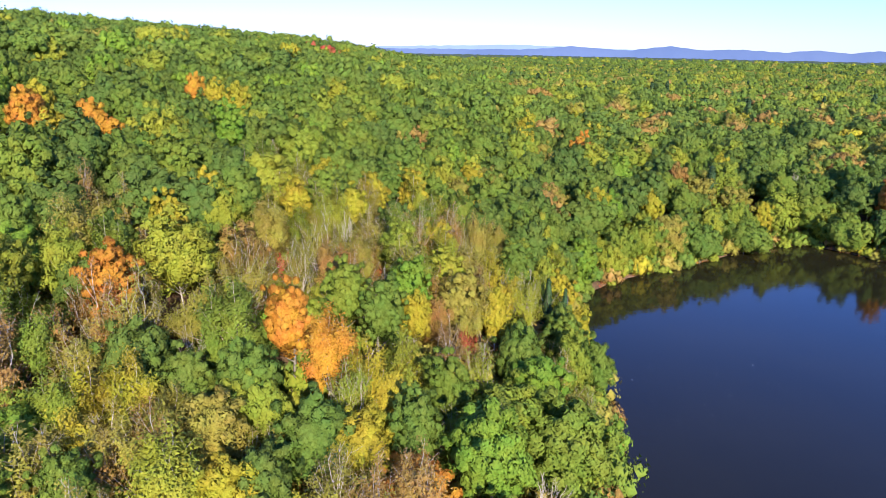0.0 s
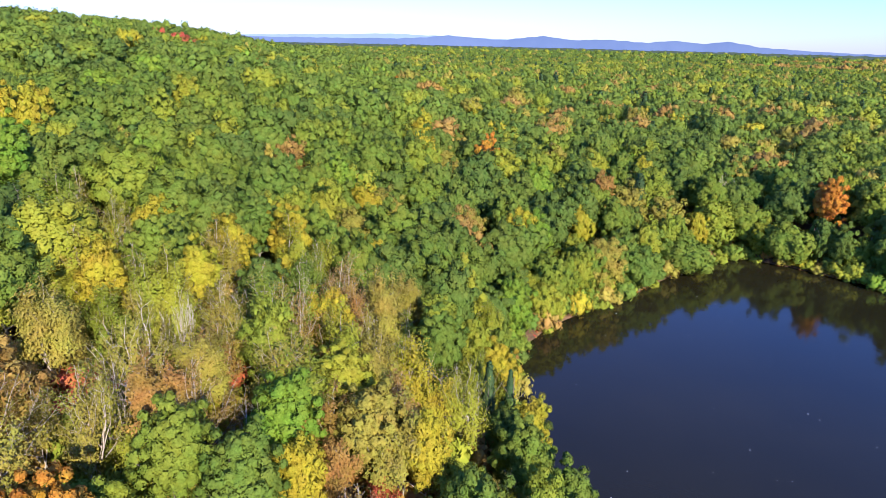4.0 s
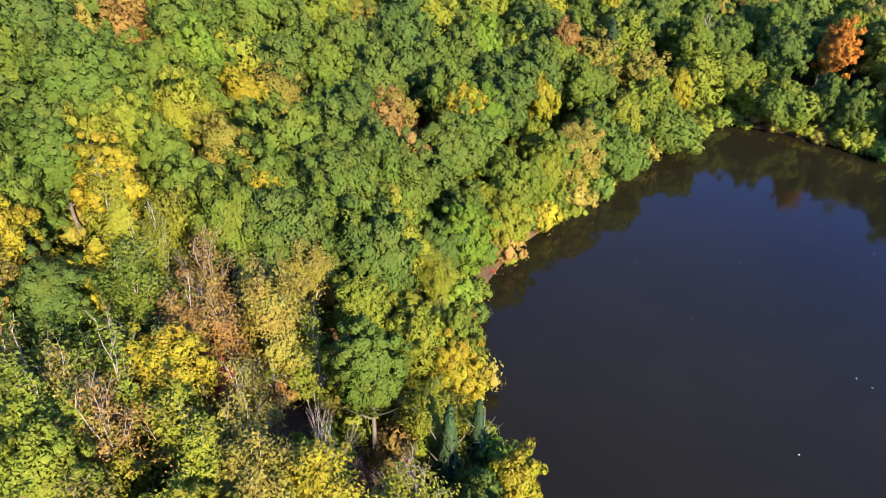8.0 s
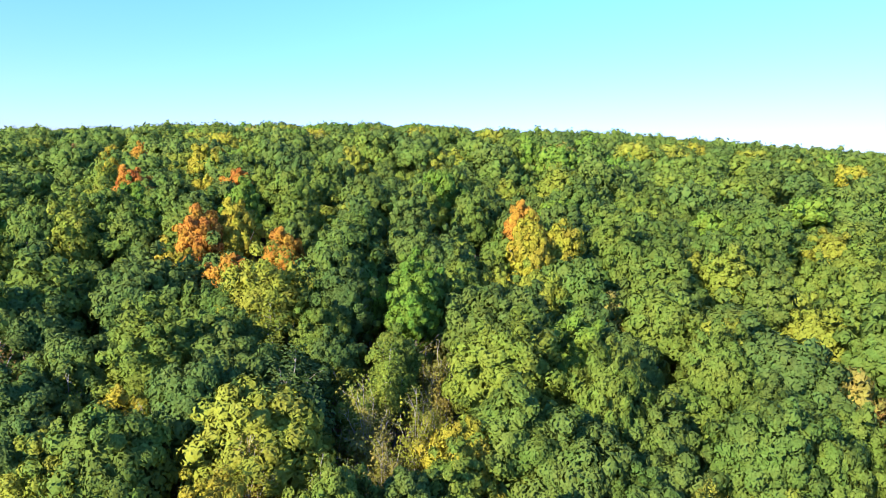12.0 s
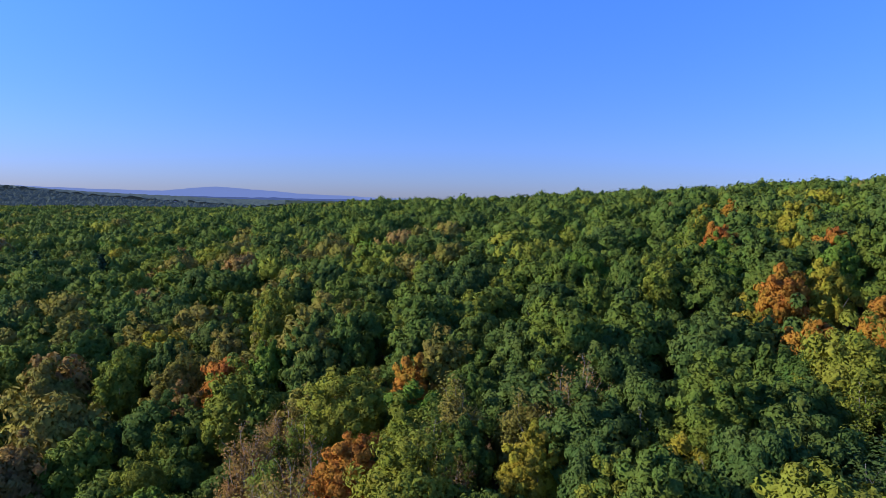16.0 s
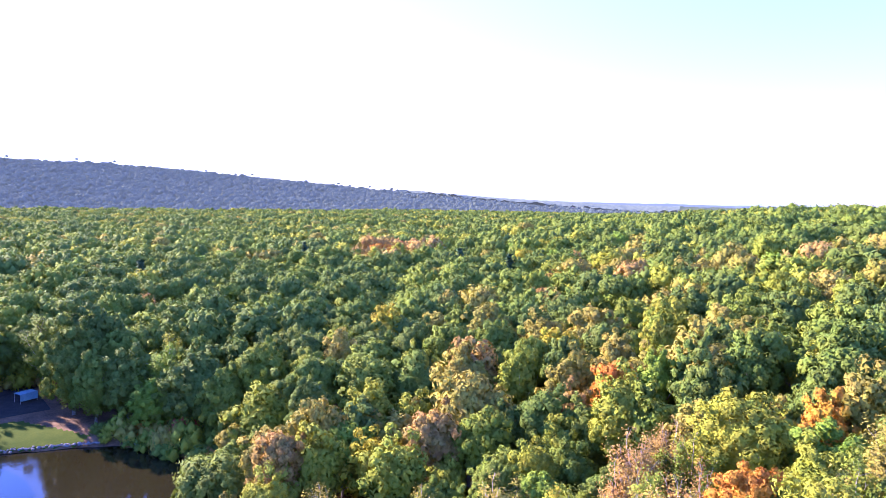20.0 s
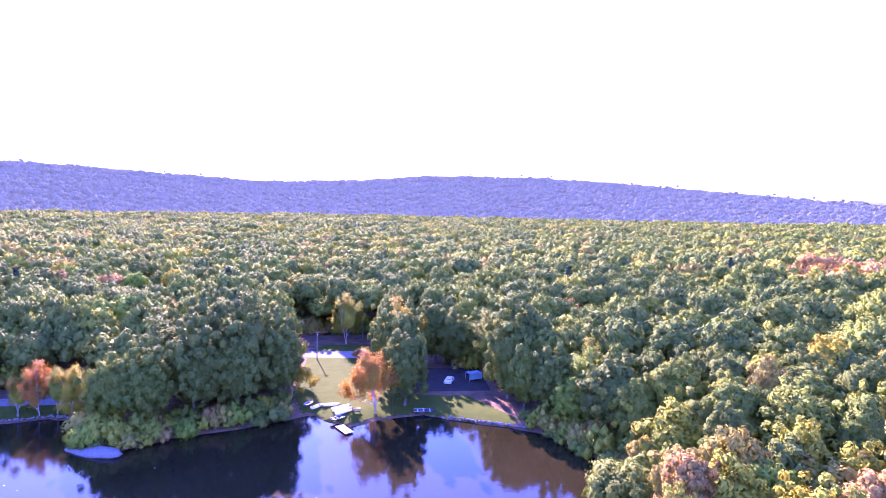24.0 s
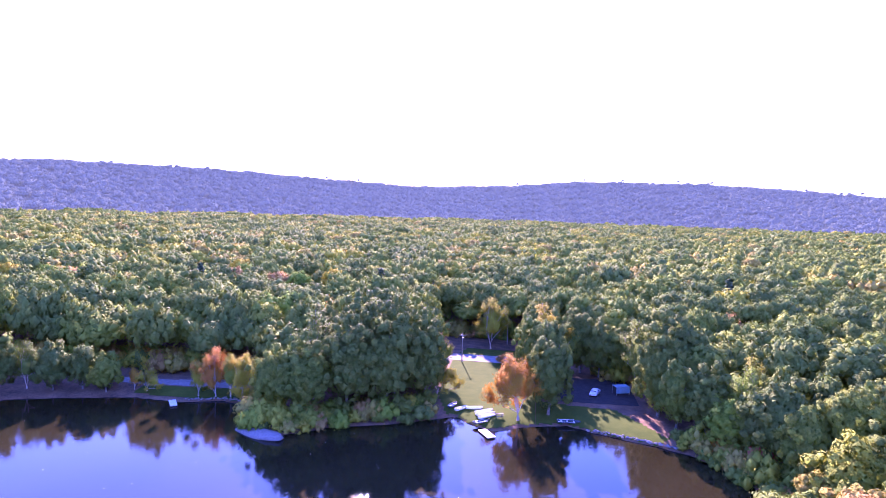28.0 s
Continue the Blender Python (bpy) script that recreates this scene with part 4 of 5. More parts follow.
# tall trees on the point and about the lawns
for px, py, kind, pr, h in [(67, -40, "green", 5.0, 14), (60, -38, "green", 5.6, 17), (52, -43, "dark", 6.2, 20), (44, -46, "dark", 6.2, 21), (37, -52, "dark", 5.4, 20),
                            (72, -48, "yellowgreen", 4.0, 11), (62, -49, "green", 6.2, 20), (53, -54, "dark", 6.6, 22.5), (45, -57, "dark", 6.4, 23), (38.5, -63, "green", 5.4, 21),
                            (63, -61, "dark", 6.0, 20), (52, -66, "dark", 6.4, 22), (44, -71, "green", 5.8, 20), (37, -72, "olive", 3.8, 14), (34.5, -57, "yellow", 2.6, 10),
                            (57, -76, "dark", 5.0, 20), (9, -51, "dark", 4.6, 17), (8.5, -58, "dark", 5.0, 21), (12, -67, "green", 4.6, 18),
                            (10.5, -80, "yellow", 4.4, 19), (-20, -60, "dark", 5.8, 22), (-15, -54, "dark", 5.2, 19), (-18, -64, "dark", 5.6, 21), (-17, -46, "green", 4.4, 15),
                            (-22, -43, "dark", 4.6, 15), (-24, -54, "green", 5.0, 18), (-13, -74, "green", 5.4, 17), (4, -83, "green", 4.8, 15), (-5, -82, "dark", 5.2, 15), (-0.5, -86, "dark", 4.8, 17), (-11, -80, "green", 5.0, 15), (-27, -33, "green", 4.2, 13), (-22, -72, "yellowgreen", 5.0, 18)]:
    plant(float(px), float(py), kind, pr, float(h), where="on the far bank")
plant(15.6, -46.5, "orange", 5.0, 14.0, where="beside the small beach")
for px, py, kind, pr, h in [(89, -47.6, "yellow", 2.3, 8.0), (85, -48.2, "orange", 2.6, 11.5), (81.8, -49, "yellowgreen", 2.1, 9.5), (78.6, -48.4, "yellow", 2.7, 10.5),
                            (102, -48, "yellow", 2.6, 5.5), (105.5, -48.5, "orange", 2.2, 5.0), (111, -46, "green", 3.4, 9), (117, -46, "dark", 3.8, 10), (123, -44, "dark", 4.0, 11), (129, -43, "green", 4.0, 11), (134, -40, "dark", 4.2, 12), (74.5, -46.5, "olive", 2.4, 4.8), (20.5, -88.4, "rust", 1.7, 3.2), (113, -50, "yellowgreen", 2.2, 6)]:
    plant(float(px), float(py), kind, pr, float(h), where="on the bank")


def place(name, x, y, turn=0.0, lift=0.0, label="", category="", group=""):
    ob = new(name)
    ob.empty_display_size = 0.3
    ob.matrix_basis = pose(x, y, float(max(land(x, y), 0.0)) + lift, 0, 0, turn)
    return tagged(ob, label, category, group)


def hull(length, beam, depth, over=False, open_top=True):
    """A boat's shell of ribs from stem to stern, upside down if over."""
    bm = bmesh.new()
    rows = []
    for i in range(9):
        t = i / 8
        w = beam / 2 * math.sin(min(1, t * 1.15 + 0.03) * math.pi * 0.62 + 0.08) ** 0.7 if t < 0.85 else beam / 2 * (0.92 - (t - 0.85) * 0.8)
        if i == 0:
            w = 0.04
        row = []
        for a in range(9):
            s = math.pi * a / 8
            zz = -math.sin(s) ** 0.6 * depth
            row.append(bm.verts.new((length * (t - 0.5), w * math.cos(s), zz + depth + 0.12 * (1 - t) ** 2)))
        rows.append(row)
    for r0, r1 in zip(rows, rows[1:]):
        for a in range(8):
            bm.faces.new((r0[a], r0[a + 1], r1[a + 1], r1[a]))
    bm.faces.new(rows[-1])
    bmesh.ops.recalc_face_normals(bm, faces=bm.faces)
    bmesh.ops.solidify(bm, geom=bm.faces[:], thickness=0.035)
    if over:
        bmesh.ops.transform(bm, matrix=Matrix.Translation((0, 0, depth + 0.1)) @ Matrix.Rotation(math.pi, 4, "X"), verts=bm.verts)
    return bm


def rowboat(x, y, turn, length, beam, mat, inner, over, words, name="rowing_boat"):
    ob = place(name, x, y, turn, 0.03, words, "boat", "boats on the beach")
    part("hull", hull(length, beam, 0.45, over), mat, ob, smooth=True)
    if over:
        part("keel", box(length * 0.86, 0.06, 0.07, (0.1, 0, 0.52)), inner, ob)
    else:
        for k in (-0.22, 0.06, 0.32):
            part("thwart", box(0.24, beam * 0.86, 0.04, (length * k, 0, 0.30)), inner, ob)
        for s in (1, -1):
            part("gunwale", box(length * 0.72, 0.06, 0.05, (length * 0.12, s * beam * 0.47, 0.45)), inner, ob)
    return ob


rowboat(30.2, -52.5, 70, 3.4, 1.3, dark_hull, white_paint, False, "white-trimmed rowing boat with dark inside, drawn up on shore")
rowboat(28.2, -51.0, 50, 3.4, 1.3, white_paint, dark_hull, False, "white rowing boat with dark inside on the beach")
rowboat(25.2, -51.3, 15, 3.8, 1.2, white_paint, white_paint, True, "upturned white boat lying on the grass")
rowboat(22.9, -49.4, 35, 4.6, 0.95, white_paint, plank, True, "white canoe upturned on the grass", "canoe")
rowboat(22.5, -47.9, 32, 4.6, 0.95, white_paint, plank, True, "white canoe upturned beside two others", "canoe")
rowboat(22.0, -46.4, 40, 4.6, 0.95, white_paint, plank, False, "white canoe lying open on the sand", "canoe")
rowboat(23.0, -43.9, 40, 4.0, 1.4, dark_hull, white_paint, False, "dark rowing boat with white seats at the water's edge")
rowboat(4.6, -48.1, 2, 5.0, 1.7, dark_hull, white_paint, False, "long dark boat with a pale deck along the bank")
rowboat(109.0, 128.5, 20, 4.2, 1.4, white_paint, plank, True, "white boat upturned on the farther shore")


def dock(x, y, turn, length, width, words):
    """A floating landing stage of boards on bearers."""
    ob = place("dock", x, y, turn, 0.0, words, "dock")
    n = round(length / 0.2)
    bm0 = box(0.185, width, 0.04, (0, 0, 0.30))
    me = None
    for k in range(n):
        if me is None:
            first = part("plank", bm0, plank, ob)
            me = first.data
            first.location.x = -length / 2 + 0.1
        else:
            p = new("plank", me)
            p.parent, p.location = ob, (-length / 2 + 0.1 + k * 0.2, 0, 0)
    for s in (-1, 1):
        part("bearer", box(length, 0.12, 0.20, (0, s * width * 0.42, 0.10)), wood_pole, ob)
    for sx in (-1, 1):
        for s in (-1, 1):
            part("float", box(0.9, 0.5, 0.3, (sx * length * 0.36, s * width * 0.25, -0.15), 0.05), dark_hull, ob)
    return ob


dock(21.6, -38.6, 118, 4.8, 1.9, "floating landing stage of silvered boards off the beach")
dock(92.6, -43.0, 125, 4.4, 1.5, "small pale landing stage by the stone bank")
oar = place("oar", 21.4, -38.9, 110, 0.35, "dark wooden oar lying on the landing stage", "oar")
part("shaft", rod((-0.9, 0, 0.03), (0.6, 0, 0.03), 0.025, 0.025), wood_pole, oar)
part("blade", box(0.5, 0.16, 0.03, (0.8, 0, 0.015), 0.01), wood_pole, oar)


def utility_pole(x, y, h, turn, words):
    ob = place("utility_pole", x, y, turn, -0.3, words, "pole", "utility poles")
    part("post", rod((0, 0, 0), (0, 0, h), 0.16, 0.11, 10), wood_pole, ob)
    arm = part("crossarm", box(1.8, 0.11, 0.12, (0, 0.12, h - 0.7)), wood_pole, ob)
    for s in (-0.8, -0.3, 0.3, 0.8):
        part("insulator", rod((s, 0.12, h - 0.58), (s, 0.12, h - 0.44), 0.05, 0.035, 8), metal_grey, arm)
    lamp = part("lamp_arm", rod((0, 0, h - 1.2), (0, 1.3, h - 0.95), 0.035, 0.03), metal_grey, ob)
    part("lamp_head", box(0.25, 0.6, 0.14, (0, 1.5, h - 1.02), 0.04), metal_grey, lamp)
    return ob


utility_pole(32.0, -88.5, 8.6, 10, "weathered wooden utility pole beside the gravel road")
utility_pole(20.2, -116.0, 9.0, 10, "weathered wooden utility pole by the dark wood")
utility_pole(76.0, -61.5, 8.6, 60, "weathered wooden utility pole behind the small trees")
for p, q in (((32, -88.5), (20.2, -116)), ((32, -88.5), (76, -61.5))):
    a, b2 = Vector((*p, float(land(*p)) + 7.8)), Vector((*q, float(land(*q)) + 7.8))
    pts = [a.lerp(b2, t / 14) - Vector((0, 0, 1.0 * 4 * (t / 14) * (1 - t / 14))) for t in range(15)]
    v, f = tube(pts, [0.018] * 15, 5)
    tagged(new("overhead_wire", mesh_of("overhead_wire", v, f, mats=[tyre])), "thin sagging wire strung between utility poles", "wire")


def car(x, y, turn):
    ob = place("parked_car", x, y, turn, 0.02, "silver-white car parked in the shade of trees", "car")
    bm = bmesh.new()
    side = [(-2.1, 0.35), (2.1, 0.35), (2.15, 0.75), (1.3, 0.92), (0.75, 1.40), (-0.95, 1.45), (-1.75, 0.98), (-2.12, 0.9)]
    left = [bm.verts.new((a, 0.86 if z < 1.2 else 0.70, z)) for a, z in side]
    right = [bm.verts.new((a, -0.86 if z < 1.2 else -0.70, z)) for a, z in side]
    bm.faces.new(left)
    bm.faces.new(right[::-1])
    for k in range(len(side)):
        j = (k + 1) % len(side)
        bm.faces.new((left[j], left[k], right[k], right[j]))
    bmesh.ops.recalc_face_normals(bm, faces=bm.faces)
    bmesh.ops.bevel(bm, geom=bm.edges[:], offset=0.06, segments=2, affect="EDGES")
    body = part("body", bm, car_paint, ob, smooth=False)
    for name, c, s in (("windscreen", (1.02, 0, 1.17), (0.04, 1.25, 0.55)), ("rear_window", (-1.36, 0, 1.22), (0.04, 1.2, 0.5))):
        bm = box(*s, (0, 0, -s[2] / 2))
        part(name, bm, glass_mat, body, at=pose(*c, 0, 48 if c[0] > 0 else 0, 0) if c[0] > 0 else pose(*c, 0, -56, 0))
    for s in (-1, 1):
        part("side_window", box(1.5, 0.03, 0.36, (-0.1, s * 0.79, 0.99)), glass_mat, body)
        part("headlight", box(0.06, 0.32, 0.14, (2.12, s * 0.6, 0.62), 0.02), glass_mat, body)
        for px in (-1.3, 1.3):
            w = part("wheel", rod((px, s * 0.72, 0.32), (px, s * 0.9, 0.32), 0.32, 0.32, 18), tyre, ob)
            part("rim", rod((px, s * 0.89, 0.32), (px, s * 0.915, 0.32), 0.2, 0.19, 12), metal_grey, w)
    return ob


car(-2.6, -66.2, 70)

shelter = place("tarpaulin_shelter", -9.0, -68.5, 20, 0.0, "blue-green tarpaulin shelter standing under the trees", "shelter")
part("sheet", box(3.6, 2.4, 0.05, (0, 0, 2.0), 0.02), tarp, shelter)
part("side_sheet", box(3.6, 0.04, 1.5, (0, 1.2, 0.5)), tarp, shelter)
for sx in (-1.7, 1.7):
    for sy in (-1.1, 1.1):
        part("post", rod((sx, sy, 0), (sx, sy, 2.0), 0.04, 0.04), metal_grey, shelter)

bench = place("picnic_table", 19.5, -47.0, 20, 0.0, "brown wooden picnic table on the bank", "table")
for k in range(5):
    part("top_board", box(1.8, 0.14, 0.04, (0, -0.32 + 0.16 * k, 0.72)), wood_pole, bench)
for s in (-1, 1):
    part("seat_board", box(1.8, 0.25, 0.04, (0, s * 0.72, 0.42)), wood_pole, bench)
    for e in (-0.65, 0.65):
        part("leg", rod((e, s * 0.65, 0), (e, s * 0.18, 0.72), 0.045, 0.045, 6), wood_pole, bench)

chair = place("lawn_chair", -20.5, -32.2, 200, 0.0, "pale blue slatted wooden lawn chair by the shaded shore", "chair")
for k in range(5):
    part("seat_slat", box(0.6, 0.09, 0.025, (0, -0.2 + 0.1 * k, 0.36)), blue_paint, chair)
    part("back_slat", box(0.1, 0.025, 0.85, (-0.24 + 0.12 * k, 0.32, 0.35)), blue_paint, chair)
for s in (-0.32, 0.32):
    part("armrest", box(0.12, 0.7, 0.03, (s, 0, 0.58)), blue_paint, chair)
    for e in (-0.25, 0.3):
        part("leg", box(0.05, 0.07, 0.58, (s, e, 0)), blue_paint, chair)

# stones that edge the bank
r = np.random.default_rng(31)
bv, bf = BALLS[1]
STONES = [mesh_of("stone", bv * r.uniform(0.75, 1.1, (len(bv), 1)) * np.array([1, 0.8, 0.6]), bf, mats=[stone_mat]) for _ in range(5)]
for words, line, count in (("low edging of grey field stones along the grass", [(1, -45.2), (-6, -42.3), (-11, -40.2), (-16, -37.6)], 70), ("rough grey stones along the road bank", [(91, -45.6), (83, -48.3), (77, -46.8)], 45)):
    wall = place("stone_edging", line[0][0], line[0][1], 0, 0, words, "stones")
    at = np.linspace(0, len(line) - 1, count)
    lx, ly = np.interp(at, range(len(line)), [p[0] for p in line]), np.interp(at, range(len(line)), [p[1] for p in line])
    for px, py in zip(lx, ly):
        s = new("stone", STONES[r.integers(5)])
        size = r.uniform(0.22, 0.42)
        px, py = px + r.normal(0, 0.15), py + r.normal(0, 0.25)
        s.parent = wall
        s.matrix_basis = pose(px - line[0][0], py - line[0][1], max(float(land(px, py)), 0.0) + 0.08 - wall.matrix_basis.translation.z, 0, 0, r.uniform(0, 360)) @ Matrix.Diagonal((size, size, size, 1))

# flat rock at the tip of the point
bm = bmesh.new()
bmesh.ops.create_icosphere(bm, subdivisions=3, radius=1)
for q in bm.verts:
    q.co = Vector((q.co.x * 6.5, q.co.y * 2.2, q.co.z * 0.9)) * (1 + 0.16 * noise.noise(q.co * 2.1))
rock = part("shore_rock", bm, stone_mat, at=pose(66.5, -29.5, 0.1, 0, 4, -25), smooth=True)
tagged(rock, "long flat grey rock lying at the water's edge", "rock")

# leaves afloat
r = np.random.default_rng(9)
x, y = r.uniform(15, 130, 260), r.uniform(-35, 150, 260)
ok = shore(x, y) < -3
p = np.stack([x, y, np.full(260, 0.025)], 1)[ok]
v, f = sprays(r, p, np.tile([0.0, 0.0, 1.0], (len(p), 1)), 0.16)
v[:, 2] = 0.02
tagged(new("floating_leaves", mesh_of("floating_leaves", v, f, mats=[white_paint])), "pale fallen leaves scattered over the water", "leaves", kind="stuff")
# ---- woods farther off ----
def ring(x, y):
    """Metres and degrees, counter-clockwise from north, from the hovering place."""
    return np.hypot(x - HERE[0], y - HERE[1]), np.degrees(np.arctan2(HERE[0] - x, y - HERE[1]))


# single trees as far as 140 m
x, y = scatter(-130, 160, -60, 230, 7.4, rng)
dist, az = ring(x, y)
ok = (dist < 140) & ~NEAR(x, y) & (shore(x, y) > 3.0) & ~open_land(x, y) & clear(x, y, 0.6)
x, y = x[ok], y[ok]
for px, py, k in zip(x, y, species(x, y, rng)):
    plant(float(px), float(py), ORDER[k], float(rng.uniform(3.7, 5.4)), float(rng.uniform(12.5, 17.5)), where="in the wood")

# then joined stands, a few of each mixture laid side by side
LOBED = [crown(500 + k, 42, 30, 0.120, 1.6, OCTA, 0, 0.85) for k in range(12)]
SPARE = [crown(540 + k, 24, 16, 0.19, 1.6, OCTA, 0, 0.86) for k in range(10)]
FAR_FIR = [(lambda a: (a[0], [a[1]], a[2]))(conifer_arrays(520 + k, 14, 8, 0.075)) for k in range(2)]


def stand_mesh(x, y, z, kinds, r, forms):
    vs, quads, tris, tints, ns, n = [], [], [], [], [], 0
    pick = r.integers(len(forms), size=len(x))
    for i in range(len(x)):
        fir = ORDER[kinds[i]] == "pine"
        v, sets, form = FAR_FIR[pick[i] % 2] if fir else forms[pick[i]]
        a, rad, h = r.uniform(0, 6.28), r.uniform(3.9, 6.3), r.uniform(11.0, 19.0)
        s = np.array([h, h, h + 2]) if fir else np.array([rad, rad, max(rad * r.uniform(0.9, 1.2), 0.45 * h if -76 < y[i] < -36 and x[i] > 70 else 0)])
        c, sn = math.cos(a), math.sin(a)
        q = v * s
        q = np.stack([q[:, 0] * c - q[:, 1] * sn + x[i], q[:, 0] * sn + q[:, 1] * c + y[i], q[:, 2] + z[i] + (0 if fir else h - 1.47 * s[2])], 1)
        vs.append(q)
        form = unit(form / s)
        ns.append(np.stack([form[:, 0] * c - form[:, 1] * sn, form[:, 0] * sn + form[:, 1] * c, form[:, 2]], 1))
        quads.append(sets[0] + n)
        if len(sets) > 1:
            tris.append(sets[1] + n)
        tints.append(np.full(len(q), kinds[i] / 10 + r.uniform(0.005, 0.095)))
        n += len(q)
    return mesh_of("stand", np.concatenate(vs), [np.concatenate(quads)] + ([np.concatenate(tris)] if tris else []), np.concatenate(ns), [wood_mat], np.concatenate(tints))


SIDE = 45.0
square = {}
for far in (False, True):
    for z in (0, 2, 3, 4, 5):
        r = np.random.default_rng(900 + 10 * far + z)
        share = SHARES[z] * (np.array([1, 1, 1, 1, 1, 1, 0, 1, 0, 1]) if z != 5 else 1)
        share = share / share.sum()
        for k in range(1 if z == 5 else 3):
            x, y = scatter(-SIDE / 2, SIDE / 2 - 1, -SIDE / 2, SIDE / 2 - 1, 7.5, r)
            square.setdefault((far, z), []).append(stand_mesh(x, y, 0 * x, r.choice(10, size=len(x), p=share), r, SPARE if far else LOBED))

roots = {}
for far, name, words in ((False, "woodland", "dense mixed woodland in early autumn colour covering the slopes"), (True, "outer_woodland", "mixed autumn woodland stretching away from the pond")):
    roots[far] = tagged(new(name), words, "woods", kind="stuff")
left_x, left_y = scatter(-330, 330, -260, 400, 7.6, rng)
dist, az = ring(left_x, left_y)
rest = (dist >= 140) & (dist < 290) & ~((az < -58) & (az > -132) & (dist > 175)) & (shore(left_x, left_y) > 3.0) & ~open_land(left_x, left_y)
rest &= clear(left_x, left_y, 0.6) | (left_y > -36)
for cx in np.arange(-945, 975, SIDE) + 10:
    for cy in np.arange(-875, 1060, SIDE):
        gx, gy = np.meshgrid(np.linspace(-0.5, 0.5, 4) * SIDE + cx, np.linspace(-0.5, 0.5, 4) * SIDE + cy)
        dist, az = ring(gx, gy)
        d0, a0 = ring(cx, cy)
        if dist.min() < 140 or dist.max() > 950 or shore(gx, gy).min() < 4 or open_land(gx, gy).any() or NEAR(gx, gy).any() or -134 < a0 < -57:
            continue
        if cy < -60 and cy > -150 and -40 < cx < 120:
            continue
        far = d0 > 285
        z = land(gx, gy)
        sx, sy = np.polyfit(gx.ravel(), z.ravel(), 1)[0], np.polyfit(gy.ravel(), z.ravel(), 1)[0]
        lean = Vector((0, 0, 1)).rotation_difference(Vector((-sx, -sy, 1))).to_matrix().to_4x4()
        kind = int(zone(np.array([cx]), np.array([cy]))[0])
        forms = square[(far, 2 if kind == 1 else kind)]
        ob = new("stand", forms[int(rng.integers(len(forms)))])
        ob.parent = roots[far]
        ob.matrix_basis = Matrix.Translation((cx, cy, float(z.mean()))) @ lean @ pose(0, 0, 0, 0, 0, 90 * int(rng.integers(4)))
        rest &= ~((np.abs(left_x - cx) < SIDE / 2) & (np.abs(left_y - cy) < SIDE / 2))
x, y = left_x[rest], left_y[rest]
ob = new("stand", stand_mesh(x, y, land(x, y), species(x, y, rng), rng, LOBED))
ob.parent = roots[False]

# beyond them wider stands of simpler trees, and then one uneven sheet of domes
def canopy(x, y, size):
    """Height of the farthest tree tops: a dome for each cell of an uneven grid."""
    best, own = np.full(x.shape, 1e9), np.zeros(x.shape)
    kx, ky = np.floor(x / size), np.floor(y / size)
    for i in (-1, 0, 1):
        for j in (-1, 0, 1):
            cx, cy = kx + i, ky + j
            h1 = np.modf(np.abs(np.sin(cx * 12.9898 + cy * 78.233) * 43758.5453))[0]
            h2 = np.modf(np.abs(np.sin(cx * 39.346 + cy * 11.135) * 24634.6345))[0]
            d = np.hypot(x - (cx + 0.15 + 0.7 * h1) * size, y - (cy + 0.15 + 0.7 * h2) * size) / size
            own = np.where(d < best, np.modf(h1 * 7.13 + h2 * 3.77)[0], own)
            best = np.minimum(d, best)
    return land(x, y) + far_hill(x, y) + 6.5 + 0.6 * size * np.sqrt(np.clip(1 - (best / 0.80) ** 2, 0, 1)) + 6.0 * (own - 0.5)


def far_hill(x, y):
    """The long ridge across the valley."""
    dx, dy = x - HERE[0], y - HERE[1]
    az, dist = np.degrees(np.arctan2(-dx, dy)) % 360, np.hypot(dx, dy)
    top = np.interp(az, [122, 132, 140, 150, 158, 166, 176, 182, 190, 198, 208, 220, 236, 250], [0, 14, 32, 56, 75, 88, 89, 74, 66, 78, 92, 96, 60, 0])
    return top * np.clip((dist - 850) / 700, 0, 1) ** 1.3


# distance haze is put into the surface: a tinted base and a faint emission
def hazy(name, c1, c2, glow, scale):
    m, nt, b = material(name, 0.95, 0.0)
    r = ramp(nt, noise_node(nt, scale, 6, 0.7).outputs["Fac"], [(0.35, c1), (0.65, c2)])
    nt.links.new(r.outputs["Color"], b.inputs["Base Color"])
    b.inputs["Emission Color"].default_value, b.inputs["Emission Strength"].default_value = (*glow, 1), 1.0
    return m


# hills: the blue of the air painted as base colour and emission
north_mat = hazy("haze_glow_hills", (0.04, 0.06, 0.11), (0.06, 0.08, 0.13), (0.070, 0.095, 0.20), 0.004)
west_mat = hazy("pale_haze_glow_hills", (0.06, 0.08, 0.13), (0.07, 0.10, 0.15), (0.17, 0.22, 0.44), 0.004)
# ridge and valley woods: haze painted as greyed leaf colour plus weak glow
ridge_mat = hazy("haze_glow_ridge_woods", (0.075, 0.095, 0.080), (0.125, 0.150, 0.110), (0.015, 0.020, 0.027), 0.11)
horizon_mat = surface("horizon_woods", (0.060, 0.080, 0.050), (0.095, 0.115, 0.070), 0.05, 0.95, 0.0)
PLAIN = [crown(560 + k, 9, 12, 0.27, 1.5, OCTA, 0, 0.85) for k in range(8)]
WIDE = 90.0
wide = {}
